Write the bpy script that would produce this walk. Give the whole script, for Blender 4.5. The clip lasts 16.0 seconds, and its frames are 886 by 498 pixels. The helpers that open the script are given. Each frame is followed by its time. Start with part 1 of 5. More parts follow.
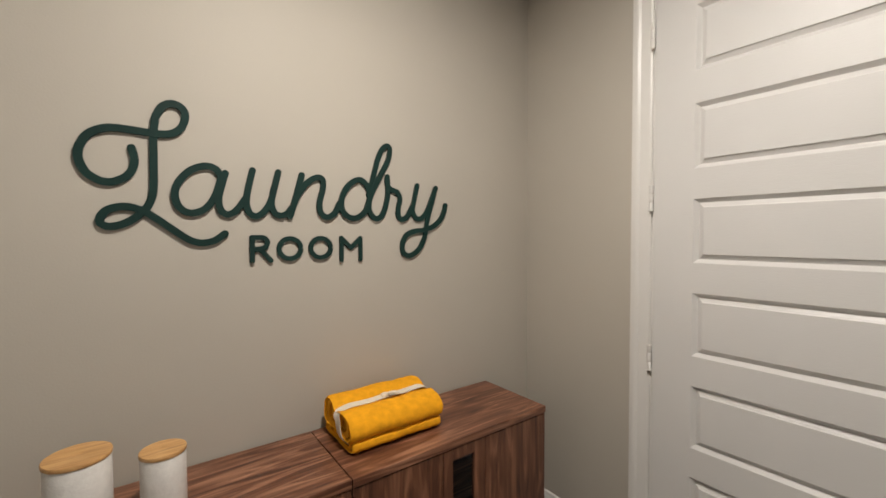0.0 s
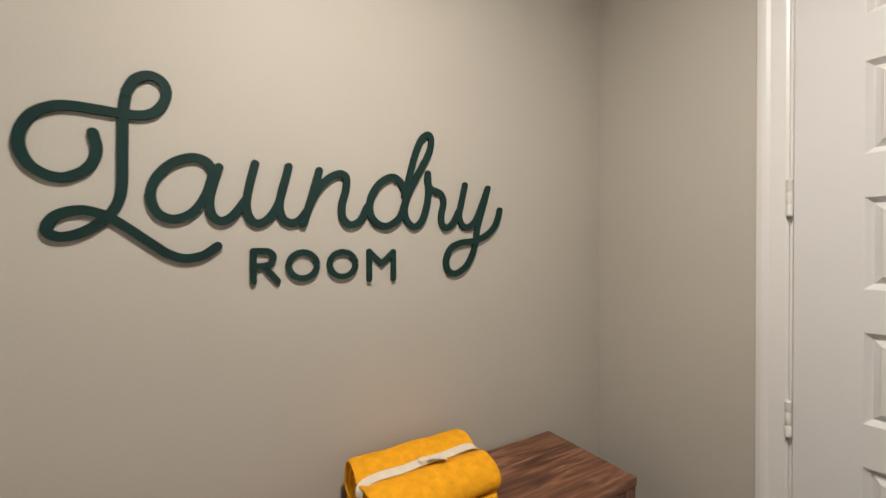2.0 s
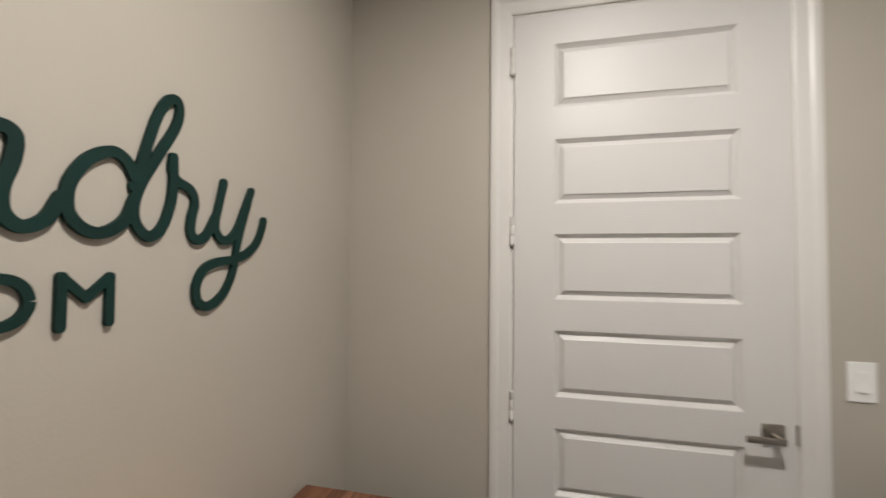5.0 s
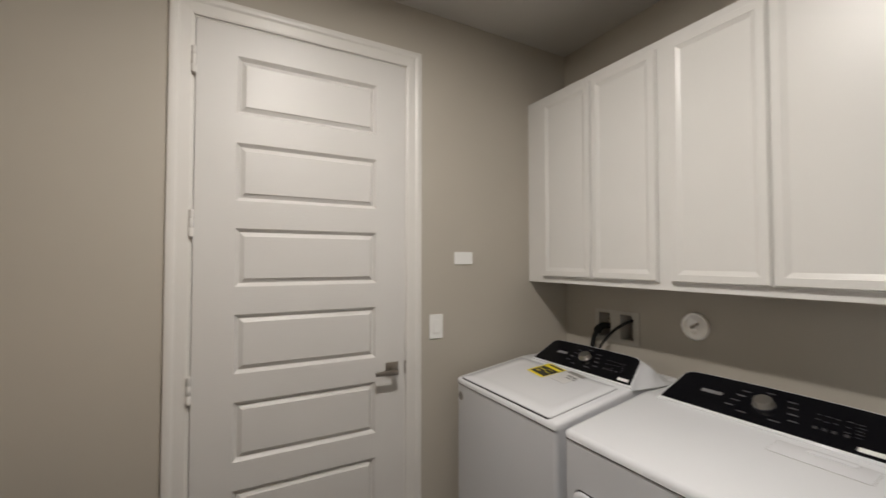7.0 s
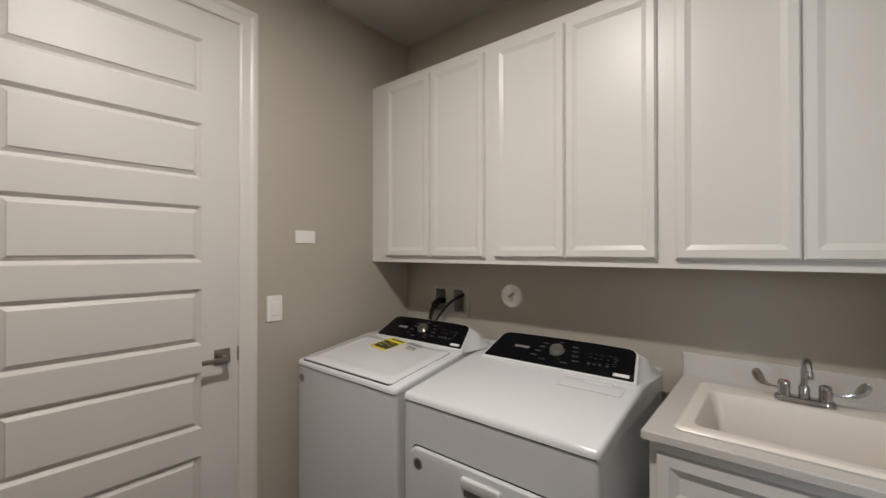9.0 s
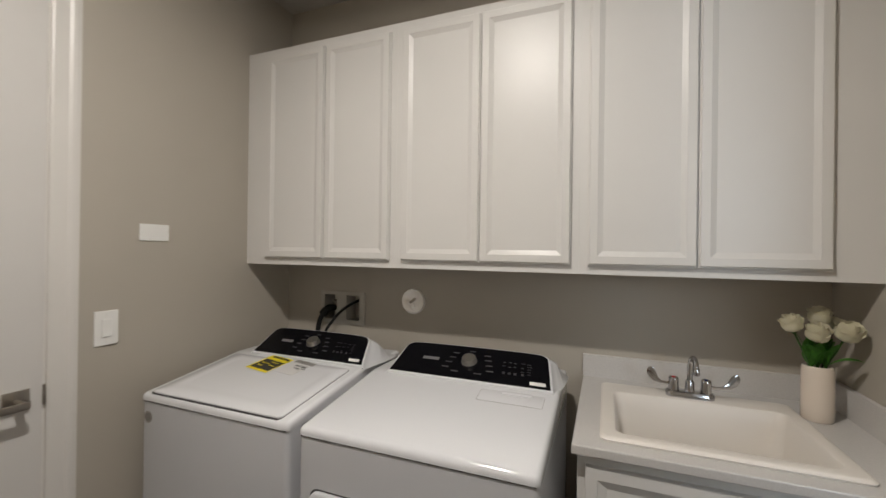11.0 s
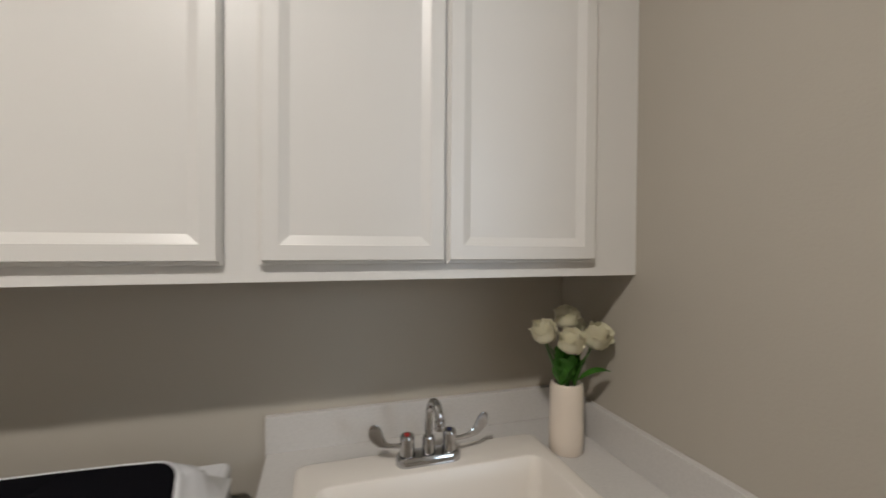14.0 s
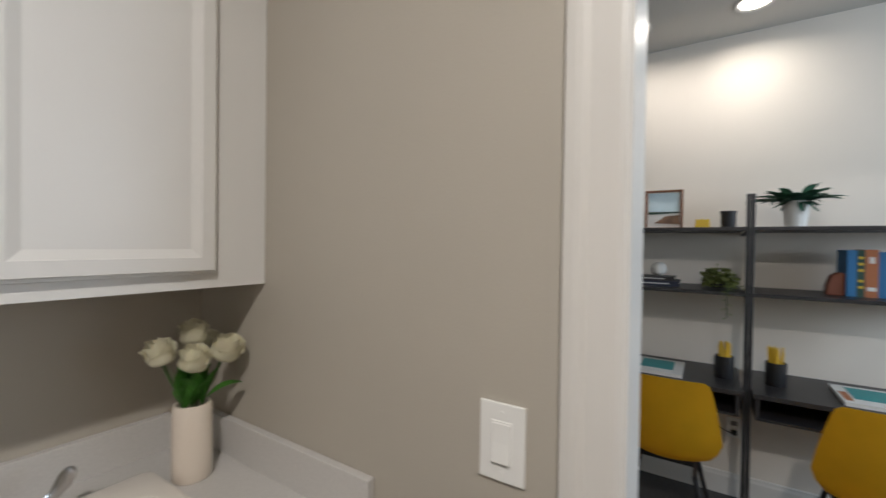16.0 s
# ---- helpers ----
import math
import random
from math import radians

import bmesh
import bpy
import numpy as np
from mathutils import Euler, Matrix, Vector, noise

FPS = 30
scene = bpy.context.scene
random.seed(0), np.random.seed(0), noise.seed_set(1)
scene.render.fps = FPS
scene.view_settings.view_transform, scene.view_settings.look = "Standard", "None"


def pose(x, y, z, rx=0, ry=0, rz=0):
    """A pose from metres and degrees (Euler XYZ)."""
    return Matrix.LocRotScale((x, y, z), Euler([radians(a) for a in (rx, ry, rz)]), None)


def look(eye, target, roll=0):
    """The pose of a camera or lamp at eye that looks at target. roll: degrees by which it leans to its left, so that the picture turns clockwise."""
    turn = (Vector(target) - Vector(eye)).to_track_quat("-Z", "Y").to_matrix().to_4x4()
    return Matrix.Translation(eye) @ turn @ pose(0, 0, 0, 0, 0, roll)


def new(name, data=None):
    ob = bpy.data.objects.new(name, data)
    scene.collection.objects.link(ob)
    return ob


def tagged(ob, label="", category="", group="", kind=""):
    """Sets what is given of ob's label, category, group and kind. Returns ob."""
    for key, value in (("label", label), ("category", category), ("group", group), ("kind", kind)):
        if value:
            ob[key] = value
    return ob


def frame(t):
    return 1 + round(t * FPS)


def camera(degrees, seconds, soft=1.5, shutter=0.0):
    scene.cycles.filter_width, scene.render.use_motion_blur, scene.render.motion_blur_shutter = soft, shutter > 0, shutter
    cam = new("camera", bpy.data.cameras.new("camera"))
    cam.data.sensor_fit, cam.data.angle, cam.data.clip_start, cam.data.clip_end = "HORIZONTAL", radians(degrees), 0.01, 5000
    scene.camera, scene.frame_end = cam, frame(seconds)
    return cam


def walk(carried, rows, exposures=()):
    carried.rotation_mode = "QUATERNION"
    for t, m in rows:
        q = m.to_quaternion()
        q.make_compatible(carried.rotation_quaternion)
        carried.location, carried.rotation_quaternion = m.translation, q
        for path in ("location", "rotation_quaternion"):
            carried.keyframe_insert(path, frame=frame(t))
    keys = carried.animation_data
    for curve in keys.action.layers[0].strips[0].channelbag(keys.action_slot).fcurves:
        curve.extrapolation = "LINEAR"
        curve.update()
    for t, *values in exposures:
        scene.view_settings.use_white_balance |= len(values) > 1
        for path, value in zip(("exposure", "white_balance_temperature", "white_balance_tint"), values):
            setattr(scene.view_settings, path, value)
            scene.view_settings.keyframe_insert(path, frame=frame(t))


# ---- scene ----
cam = camera(94.7, 16.0, shutter=0.5)
PATH = [
    (0, (0.769, 1.191, 1.489), (1.952, 2.802, 1.419), -0.3),
    (0.5, (0.783, 1.227, 1.466), (1.877, 2.901, 1.408), -0.5),
    (1, (0.819, 1.304, 1.473), (1.862, 3.01, 1.42), -0.3),
    (1.5, (0.876, 1.412, 1.49), (1.901, 3.129, 1.448), -0.2),
    (2, (0.943, 1.532, 1.498), (1.977, 3.244, 1.477), -0.2),
    (2.5, (1.014, 1.64, 1.485), (2.084, 3.329, 1.477), -0.1),
    (3, (1.085, 1.736, 1.488), (2.255, 3.357, 1.488), 0.2),
    (3.2, (1.117, 1.763, 1.5), (2.328, 3.354, 1.489), 0.7),
    (5.3, (0.829, 1.958, 1.512), (2.817, 2.168, 1.584), 0.3),
    (5.5, (0.801, 1.97, 1.518), (2.799, 2.021, 1.588), 0.3),
    (6, (0.715, 1.972, 1.512), (2.681, 1.61, 1.583), 0.2),
    (6.5, (0.632, 1.956, 1.506), (2.509, 1.267, 1.569), 0.1),
    (7, (0.563, 1.942, 1.485), (2.314, 0.977, 1.542), -0.0),
    (7.5, (0.537, 1.936, 1.466), (2.163, 0.772, 1.512), -0.1),
    (8, (0.529, 1.943, 1.45), (2.024, 0.615, 1.477), -0.1),
    (8.5, (0.529, 1.954, 1.427), (1.911, 0.508, 1.447), 0.0),
    (9, (0.528, 1.964, 1.424), (1.803, 0.423, 1.435), -0.0),
    (9.2, (0.529, 1.982, 1.442), (1.756, 0.402, 1.438), 0.2),
    (11.3, (0.788, 1.819, 1.445), (1.449, -0.069, 1.442), 0.3),
    (11.5, (0.802, 1.774, 1.453), (1.411, -0.131, 1.444), -0.0),
    (12, (0.86, 1.667, 1.427), (1.273, -0.289, 1.445), 0.2),
    (12.5, (0.838, 1.492, 1.455), (1.048, -0.497, 1.434), -0.1),
    (13, (0.814, 1.338, 1.457), (0.784, -0.662, 1.433), 0.1),
    (13.5, (0.764, 1.186, 1.45), (0.469, -0.791, 1.416), 0.3),
    (14, (0.718, 1.093, 1.434), (0.134, -0.82, 1.405), 0.4),
    (14.5, (0.684, 1.045, 1.446), (-0.247, -0.724, 1.409), 1.0),
    (15, (0.648, 1.076, 1.441), (-0.569, -0.512, 1.438), 0.8),
    (15.5, (0.621, 1.132, 1.454), (-0.867, -0.204, 1.444), 0.9),
    (16, (0.597, 1.206, 1.464), (-1.08, 0.118, 1.439), 0.8),
]
walk(cam, [(t, look(eye, target, roll)) for t, eye, target, roll in PATH],
     exposures=[(0, 0.16, 6500, 10), (0.7, 0.24, 6490, 10), (1.5, 0.28, 6470, 10), (3, 0.20, 6420, 10), (5.5, 0.06, 6290, 10), (6.5, -0.03, 6330, 10), (8, -0.14, 6400, 10), (9, -0.14, 6400, 10), (12, -0.14, 6430, 10), (14, -0.08, 6400, 10), (15, 0.0, 6280, 10), (16, 0.03, 6220, 10)])

# ---- world and lights ----
world = bpy.data.worlds.new("world")
scene.world = world
world.use_nodes = True
wn = world.node_tree.nodes
sky = wn.new("ShaderNodeTexSky")
sky.sky_type, sky.sun_disc = "NISHITA", False
sky.sun_elevation, sky.sun_rotation = radians(40), radians(200)
world.node_tree.links.new(sky.outputs[0], wn["Background"].inputs[0])
wn["Background"].inputs[1].default_value = 0.1


def area_lamp(name, where, size, power, colour, turn=(0, 0, 0), shape="DISK", size_y=None, spread=180):
    data = bpy.data.lights.new(name, "AREA")
    data.shape, data.size, data.energy, data.color = shape, size, power, colour
    data.spread = radians(spread)
    if size_y:
        data.size_y = size_y
    ob = new(name, data)
    ob.matrix_world = pose(*where, *turn)
    return ob


LAMP = (1.23, 1.60)
OFFICE_LAMPS = [(-2.00, 0.825), (-2.02, 1.385)]
area_lamp("laundry_light", (*LAMP, 2.792), 0.10, 36.5, (1.0, 0.925, 0.845), spread=178)
for (lx, ly), power in zip(OFFICE_LAMPS, (2.6, 4.2)):
    area_lamp("office_light", (lx, ly, 2.711), 0.12, power, (1.0, 0.905, 0.80), spread=162)
# Cool daylight from an assumed window out of view; height set by its effect.
area_lamp("window_daylight", (-1.05, 4.16, 1.90), 1.3, 52, (0.76, 0.88, 1.0), (-90, 0, 0), "RECTANGLE", 1.1)

# ---- materials ----


def material(name, colour, rough=0.5, metal=0.0, coat=0.0, vary=0.06, vary_scale=3.0, bump=0.0, bump_scale=200.0, spec=0.5, stretch=(1, 1, 1)):
    """A paint, plastic, metal or ceramic: cloudy variation at a large scale and fine relief."""
    m = bpy.data.materials.new(name)
    m.use_nodes = True
    n, l = m.node_tree.nodes, m.node_tree.links
    b = n["Principled BSDF"]
    b.inputs["Roughness"].default_value = rough
    b.inputs["Metallic"].default_value = metal
    b.inputs["Coat Weight"].default_value = coat
    b.inputs["Coat Roughness"].default_value = 0.08
    b.inputs["Specular IOR Level"].default_value = spec
    co = n.new("ShaderNodeTexCoord")
    no = n.new("ShaderNodeTexNoise")
    no.inputs["Scale"].default_value = vary_scale
    no.inputs["Detail"].default_value = 5
    l.new(co.outputs["Object"], no.inputs["Vector"])
    ramp = n.new("ShaderNodeValToRGB")
    ramp.color_ramp.elements[0].position, ramp.color_ramp.elements[1].position = 0.3, 0.7
    ramp.color_ramp.elements[0].color = (*[c * (1 - vary) for c in colour], 1)
    ramp.color_ramp.elements[1].color = (*[min(1, c * (1 + vary)) for c in colour], 1)
    l.new(no.outputs["Fac"], ramp.inputs[0])
    l.new(ramp.outputs[0], b.inputs["Base Color"])
    mr = n.new("ShaderNodeMapRange")
    mr.inputs["To Min"].default_value, mr.inputs["To Max"].default_value = rough * 0.9, min(1, rough * 1.12)
    l.new(no.outputs["Fac"], mr.inputs["Value"])
    l.new(mr.outputs[0], b.inputs["Roughness"])
    if bump:
        fine = n.new("ShaderNodeTexNoise")
        fine.inputs["Scale"].default_value = bump_scale
        fine.inputs["Detail"].default_value = 3
        pull = n.new("ShaderNodeMapping")
        pull.inputs["Scale"].default_value = stretch
        l.new(co.outputs["Object"], pull.inputs["Vector"])
        l.new(pull.outputs[0], fine.inputs["Vector"])
        bp = n.new("ShaderNodeBump")
        bp.inputs["Strength"].default_value = bump
        bp.inputs["Distance"].default_value = 0.002
        l.new(fine.outputs["Fac"], bp.inputs["Height"])
        l.new(bp.outputs[0], b.inputs["Normal"])
    return m


def wood(name, dark, mid, light, along=(1, 0, 0), rough=0.45, scale=1.0, vary=0.35):
    """Wood grain that runs along an axis: broad bands, fine streaks and pores."""
    m = bpy.data.materials.new(name)
    m.use_nodes = True
    n, l = m.node_tree.nodes, m.node_tree.links
    b = n["Principled BSDF"]
    co = n.new("ShaderNodeTexCoord")
    info = n.new("ShaderNodeObjectInfo")
    shift = n.new("ShaderNodeVectorMath")
    shift.operation = "MULTIPLY_ADD"
    shift.inputs[1].default_value = (3.7, 2.3, 5.1)
    l.new(info.outputs["Random"], shift.inputs[0])
    l.new(co.outputs["Object"], shift.inputs[2])
    stretch = n.new("ShaderNodeMapping")
    stretch.inputs["Scale"].default_value = [scale * (1.3 if a else 13.0) for a in along]
    l.new(shift.outputs[0], stretch.inputs["Vector"])
    band = n.new("ShaderNodeTexNoise")
    band.inputs["Scale"].default_value, band.inputs["Detail"].default_value = 1.6, 6
    band.inputs["Distortion"].default_value = 2.4
    l.new(stretch.outputs[0], band.inputs["Vector"])
    ramp = n.new("ShaderNodeValToRGB")
    e = ramp.color_ramp.elements
    e[0].position, e[0].color = 0.32, (*dark, 1)
    e[1].position, e[1].color = 0.72, (*light, 1)
    k = e.new(0.5)
    k.color = (*mid, 1)
    l.new(band.outputs["Fac"], ramp.inputs[0])
    fine_map = n.new("ShaderNodeMapping")
    fine_map.inputs["Scale"].default_value = [scale * (6 if a else 160.0) for a in along]
    l.new(shift.outputs[0], fine_map.inputs["Vector"])
    fine = n.new("ShaderNodeTexNoise")
    fine.inputs["Scale"].default_value, fine.inputs["Detail"].default_value = 1.0, 4
    l.new(fine_map.outputs[0], fine.inputs["Vector"])
    mix = n.new("ShaderNodeMixRGB")
    mix.blend_type = "MULTIPLY"
    mix.inputs[0].default_value = vary
    l.new(ramp.outputs[0], mix.inputs[1])
    grey = n.new("ShaderNodeMapRange")
    grey.inputs["From Min"].default_value, grey.inputs["From Max"].default_value = 0.3, 0.65
    grey.inputs["To Min"].default_value, grey.inputs["To Max"].default_value = 0.35, 1.15
    l.new(fine.outputs["Fac"], grey.inputs["Value"])
    l.new(grey.outputs[0], mix.inputs[2])
    l.new(mix.outputs[0], b.inputs["Base Color"])
    b.inputs["Roughness"].default_value = rough
    bp = n.new("ShaderNodeBump")
    bp.inputs["Strength"].default_value, bp.inputs["Distance"].default_value = 0.12, 0.001
    l.new(fine.outputs["Fac"], bp.inputs["Height"])
    l.new(bp.outputs[0], b.inputs["Normal"])
    return m


def glowing(name, colour, strength):
    m = bpy.data.materials.new(name)
    m.use_nodes = True
    b = m.node_tree.nodes["Principled BSDF"]
    b.inputs["Base Color"].default_value = (0.8, 0.8, 0.8, 1)
    b.inputs["Emission Color"].default_value = (*colour, 1)
    b.inputs["Emission Strength"].default_value = strength
    return m


def sheer(name, colour, share):
    """Thin silk that lets part of the light through."""
    m = material(name, colour, 0.7, vary=0.06, vary_scale=30)
    n, l = m.node_tree.nodes, m.node_tree.links
    thin, mix = n.new("ShaderNodeBsdfTranslucent"), n.new("ShaderNodeMixShader")
    thin.inputs["Color"].default_value = (*colour, 1)
    mix.inputs[0].default_value = share
    l.new(n["Principled BSDF"].outputs[0], mix.inputs[1])
    l.new(thin.outputs[0], mix.inputs[2])
    l.new(mix.outputs[0], n["Material Output"].inputs[0])
    return m


def glass_like(name):
    m = bpy.data.materials.new(name)
    m.use_nodes = True
    b = m.node_tree.nodes["Principled BSDF"]
    b.inputs["Transmission Weight"].default_value = 1
    b.inputs["Roughness"].default_value = 0.02
    b.inputs["IOR"].default_value = 1.45
    return m


PAINT = material("greige_wall_paint", (0.440, 0.407, 0.350), 0.6, vary=0.03, vary_scale=1.5, bump=0.16, bump_scale=170, spec=0.35)
OFFICE_PAINT = material("light_office_wall_paint", (0.76, 0.705, 0.635), 0.6, vary=0.02, bump=0.15, bump_scale=170, spec=0.3)
CEIL = material("flat_ceiling_paint", (0.52, 0.505, 0.475), 0.8, vary=0.02, bump=0.25, bump_scale=120, spec=0.2)
TRIM = material("white_trim_paint", (0.67, 0.653, 0.622), 0.36, vary=0.015, bump=0.05, bump_scale=90)
DOORW = material("white_door_paint", (0.625, 0.612, 0.592), 0.40, vary=0.015, bump=0.22, bump_scale=420, stretch=(1, 0.07, 1), spec=0.42)
CABW = material("white_cabinet_paint", (0.680, 0.669, 0.645), 0.35, vary=0.015, bump=0.04, bump_scale=120, spec=0.38)
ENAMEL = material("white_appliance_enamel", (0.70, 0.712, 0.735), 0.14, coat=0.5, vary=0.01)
# For the bodies and dryer door: darker and rougher white than the tops.
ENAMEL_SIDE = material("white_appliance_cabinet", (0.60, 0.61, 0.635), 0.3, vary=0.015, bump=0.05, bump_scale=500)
BLACKP = material("black_control_panel", (0.004, 0.004, 0.0055), 0.2, vary=0.1, spec=0.1)
DARKGAP = material("dark_gap_rubber", (0.03, 0.03, 0.032), 0.7)
GREYTXT = material("grey_panel_print", (0.055, 0.055, 0.058), 0.5)
DIMTXT = material("dim_panel_print", (0.026, 0.026, 0.028), 0.5)
LOGO = material("silver_badge_print", (0.17, 0.17, 0.175), 0.4)
WHITEP = material("white_plastic", (0.80, 0.80, 0.78), 0.35, vary=0.01)
KNOBM = material("warm_silver_knob", (0.40, 0.385, 0.35), 0.28, metal=0.9, vary=0.03)
CHROME = material("polished_chrome", (0.50, 0.50, 0.51), 0.13, metal=1.0, vary=0.02)
NICKEL = material("satin_nickel", (0.36, 0.33, 0.29), 0.32, metal=1.0, vary=0.04)
COUNTER = material("pale_grey_countertop", (0.56, 0.545, 0.525), 0.36, vary=0.05, vary_scale=190, bump=0.03)
SINKM = material("cream_sink_acrylic", (0.74, 0.70, 0.645), 0.30, vary=0.01)
VASEM = material("cream_glazed_ceramic", (0.74, 0.66, 0.57), 0.22, vary=0.02, coat=0.3)
CANM = material("white_speckled_stoneware", (0.74, 0.72, 0.68), 0.55, vary=0.05, vary_scale=60, bump=0.5, bump_scale=130)
BAMBOO = wood("bamboo_lid", (0.40, 0.21, 0.075), (0.52, 0.29, 0.11), (0.60, 0.36, 0.15), (1, 0, 0), 0.45, 2.5, 0.25)
WALNUT_X = wood("walnut_laminate_top", (0.062, 0.022, 0.012), (0.155, 0.062, 0.032), (0.38, 0.19, 0.112), (1, 0, 0), 0.36, 0.9)
WALNUT_Z = wood("walnut_laminate_front", (0.062, 0.022, 0.012), (0.15, 0.060, 0.031), (0.32, 0.150, 0.084), (0, 0, 1), 0.40, 0.8)
YELLOW_FLEECE = material("mustard_fleece", (0.74, 0.33, 0.012), 0.95, vary=0.12, vary_scale=38, bump=0.9, bump_scale=170, spec=0.15)
RIBBON = material("cream_cotton_ribbon", (0.68, 0.60, 0.48), 0.85, vary=0.06, vary_scale=40, bump=0.4, bump_scale=600)
SIGN = material("dark_green_painted_board", (0.006, 0.026, 0.022), 0.62, vary=0.15, vary_scale=12, spec=0.22)
PETAL = sheer("ivory_silk_petal", (0.97, 0.93, 0.78), 0.20)
LEAF = material("green_silk_leaf", (0.10, 0.31, 0.045), 0.5, vary=0.3, vary_scale=30)
STEM = material("green_stem", (0.05, 0.12, 0.03), 0.6)
ENERGY_Y = material("yellow_label_paper", (0.80, 0.66, 0.02), 0.4, vary=0.02)
ENERGY_K = material("black_label_ink", (0.03, 0.03, 0.028), 0.4)
STICKER_K = material("dark_brown_sticker_ink", (0.07, 0.055, 0.05), 0.35, vary=0.3, vary_scale=90)
LABEL_G = material("grey_ink_and_shade", (0.22, 0.21, 0.20), 0.4)
LABEL_W = material("clear_label_film", (0.70, 0.70, 0.69), 0.15)
BLACKHOSE = material("black_rubber_hose", (0.008, 0.008, 0.008), 0.55, spec=0.3)
BOXM = material("grey_white_box_plastic", (0.47, 0.452, 0.41), 0.45, vary=0.03)
REDP = material("red_hot_mark", (0.5, 0.02, 0.02), 0.35)
BLUEP = material("dark_blue_cold_mark", (0.02, 0.03, 0.10), 0.35)
VINYL = material("dark_brown_floor", (0.085, 0.070, 0.058), 0.45, vary=0.12, vary_scale=6, bump=0.1)
CARPET = material("charcoal_carpet", (0.075, 0.073, 0.073), 0.95, vary=0.2, vary_scale=50, bump=0.9, bump_scale=300)
BLACKMET = material("black_powder_coated_steel", (0.022, 0.022, 0.024), 0.45, vary=0.1)
BLACKWOOD = material("black_brown_laminate", (0.028, 0.026, 0.027), 0.4, vary=0.15, vary_scale=10)
MUSTARD = material("mustard_moulded_shell", (0.78, 0.47, 0.016), 0.5, vary=0.06, vary_scale=8, bump=0.15, bump_scale=300)
COPPER = wood("copper_brown_frame", (0.16, 0.06, 0.03), (0.24, 0.10, 0.05), (0.30, 0.14, 0.07))
PAPER = material("white_paper", (0.78, 0.77, 0.74), 0.7)
TEAL = material("teal_cover", (0.03, 0.30, 0.31), 0.5)
SKYBLUE = material("painted_sky_blue", (0.62, 0.76, 0.82), 0.6, vary=0.12, vary_scale=9)
SANDM = material("painted_sand_brown", (0.22, 0.13, 0.08), 0.6, vary=0.4, vary_scale=25)
BLUEBOOK = material("blue_book_cloth", (0.03, 0.16, 0.36), 0.6, vary=0.1)
GREENBOOK = material("dark_green_book_cloth", (0.03, 0.07, 0.05), 0.6, vary=0.1)
ORANGEBOOK = material("orange_brown_book_cloth", (0.42, 0.15, 0.06), 0.6, vary=0.1)
TERRA = material("terracotta_wood", (0.20, 0.06, 0.03), 0.6, vary=0.2)
YELLOWP = material("yellow_paint", (0.75, 0.50, 0.04), 0.5)
MOSS = material("olive_foliage", (0.34, 0.38, 0.13), 0.7, vary=0.35, vary_scale=40)
FERN = material("blue_green_leaf", (0.06, 0.17, 0.105), 0.55, vary=0.35, vary_scale=30)
NAVY = material("navy_book_cloth", (0.02, 0.025, 0.05), 0.5)
CAPM = material("spun_aluminium_foil", (0.96, 0.95, 0.93), 0.30, metal=0.60, vary=0.05, vary_scale=30)
SILVER = material("silver_sticker", (0.34, 0.32, 0.30), 0.35, metal=0.4, vary=0.1, vary_scale=60)
LENS = glowing("lit_lamp_lens", (1.0, 0.88, 0.72), 12)
PANE = glass_like("clear_glass")

# ---- building helpers ----


def part(name, bm, mat, parent=None, label="", smooth=False):
    me = bpy.data.meshes.new(name)
    bmesh.ops.recalc_face_normals(bm, faces=bm.faces)
    bm.to_mesh(me)
    bm.free()
    me.materials.append(mat)
    if smooth:
        for p in me.polygons:
            p.use_smooth = True
        me.set_sharp_from_angle(angle=radians(38))
    ob = new(name, me)
    if parent is not None:
        ob.parent = parent
        ob.matrix_parent_inverse = base_of(parent).inverted()
    if label:
        ob["label"] = label
    return ob


BASES = {}


def base_of(ob):
    return BASES[ob.name] if ob.name in BASES else Matrix()


def thing(name, where, label, category, group="", kind=""):
    e = new(name)
    e.empty_display_size = 0.05
    e.matrix_world = Matrix.Translation(where)
    BASES[e.name] = Matrix.Translation(where)
    return tagged(e, label, category, group, kind)


def merge(*bms):
    out = bms[0]
    for other in bms[1:]:
        me = bpy.data.meshes.new("merge")
        other.to_mesh(me)
        other.free()
        out.from_mesh(me)
        bpy.data.meshes.remove(me)
    return out


def box(x0, x1, y0, y1, z0, z1, r=0.0, seg=2):
    bm = bmesh.new()
    bmesh.ops.create_cube(bm, size=1)
    for v in bm.verts:
        v.co = Vector(((x0 + x1) / 2 + v.co.x * (x1 - x0), (y0 + y1) / 2 + v.co.y * (y1 - y0), (z0 + z1) / 2 + v.co.z * (z1 - z0)))
    if r:
        bmesh.ops.bevel(bm, geom=list(bm.edges), offset=r, segments=seg, profile=0.5, affect="EDGES")
    return bm


def loops_mesh(loops, cap_start=True, cap_end=True, closed=True):
    """Bridges a series of point loops of equal length."""
    bm = bmesh.new()
    rings = [[bm.verts.new(p) for p in loop] for loop in loops]
    n = len(rings[0])
    for a, b in zip(rings, rings[1:]):
        for i in range(n if closed else n - 1):
            j = (i + 1) % n
            bm.faces.new((a[i], a[j], b[j], b[i]))
    if cap_start and closed:
        bm.faces.new(list(reversed(rings[0])))
    if cap_end and closed:
        bm.faces.new(rings[-1])
    return bm


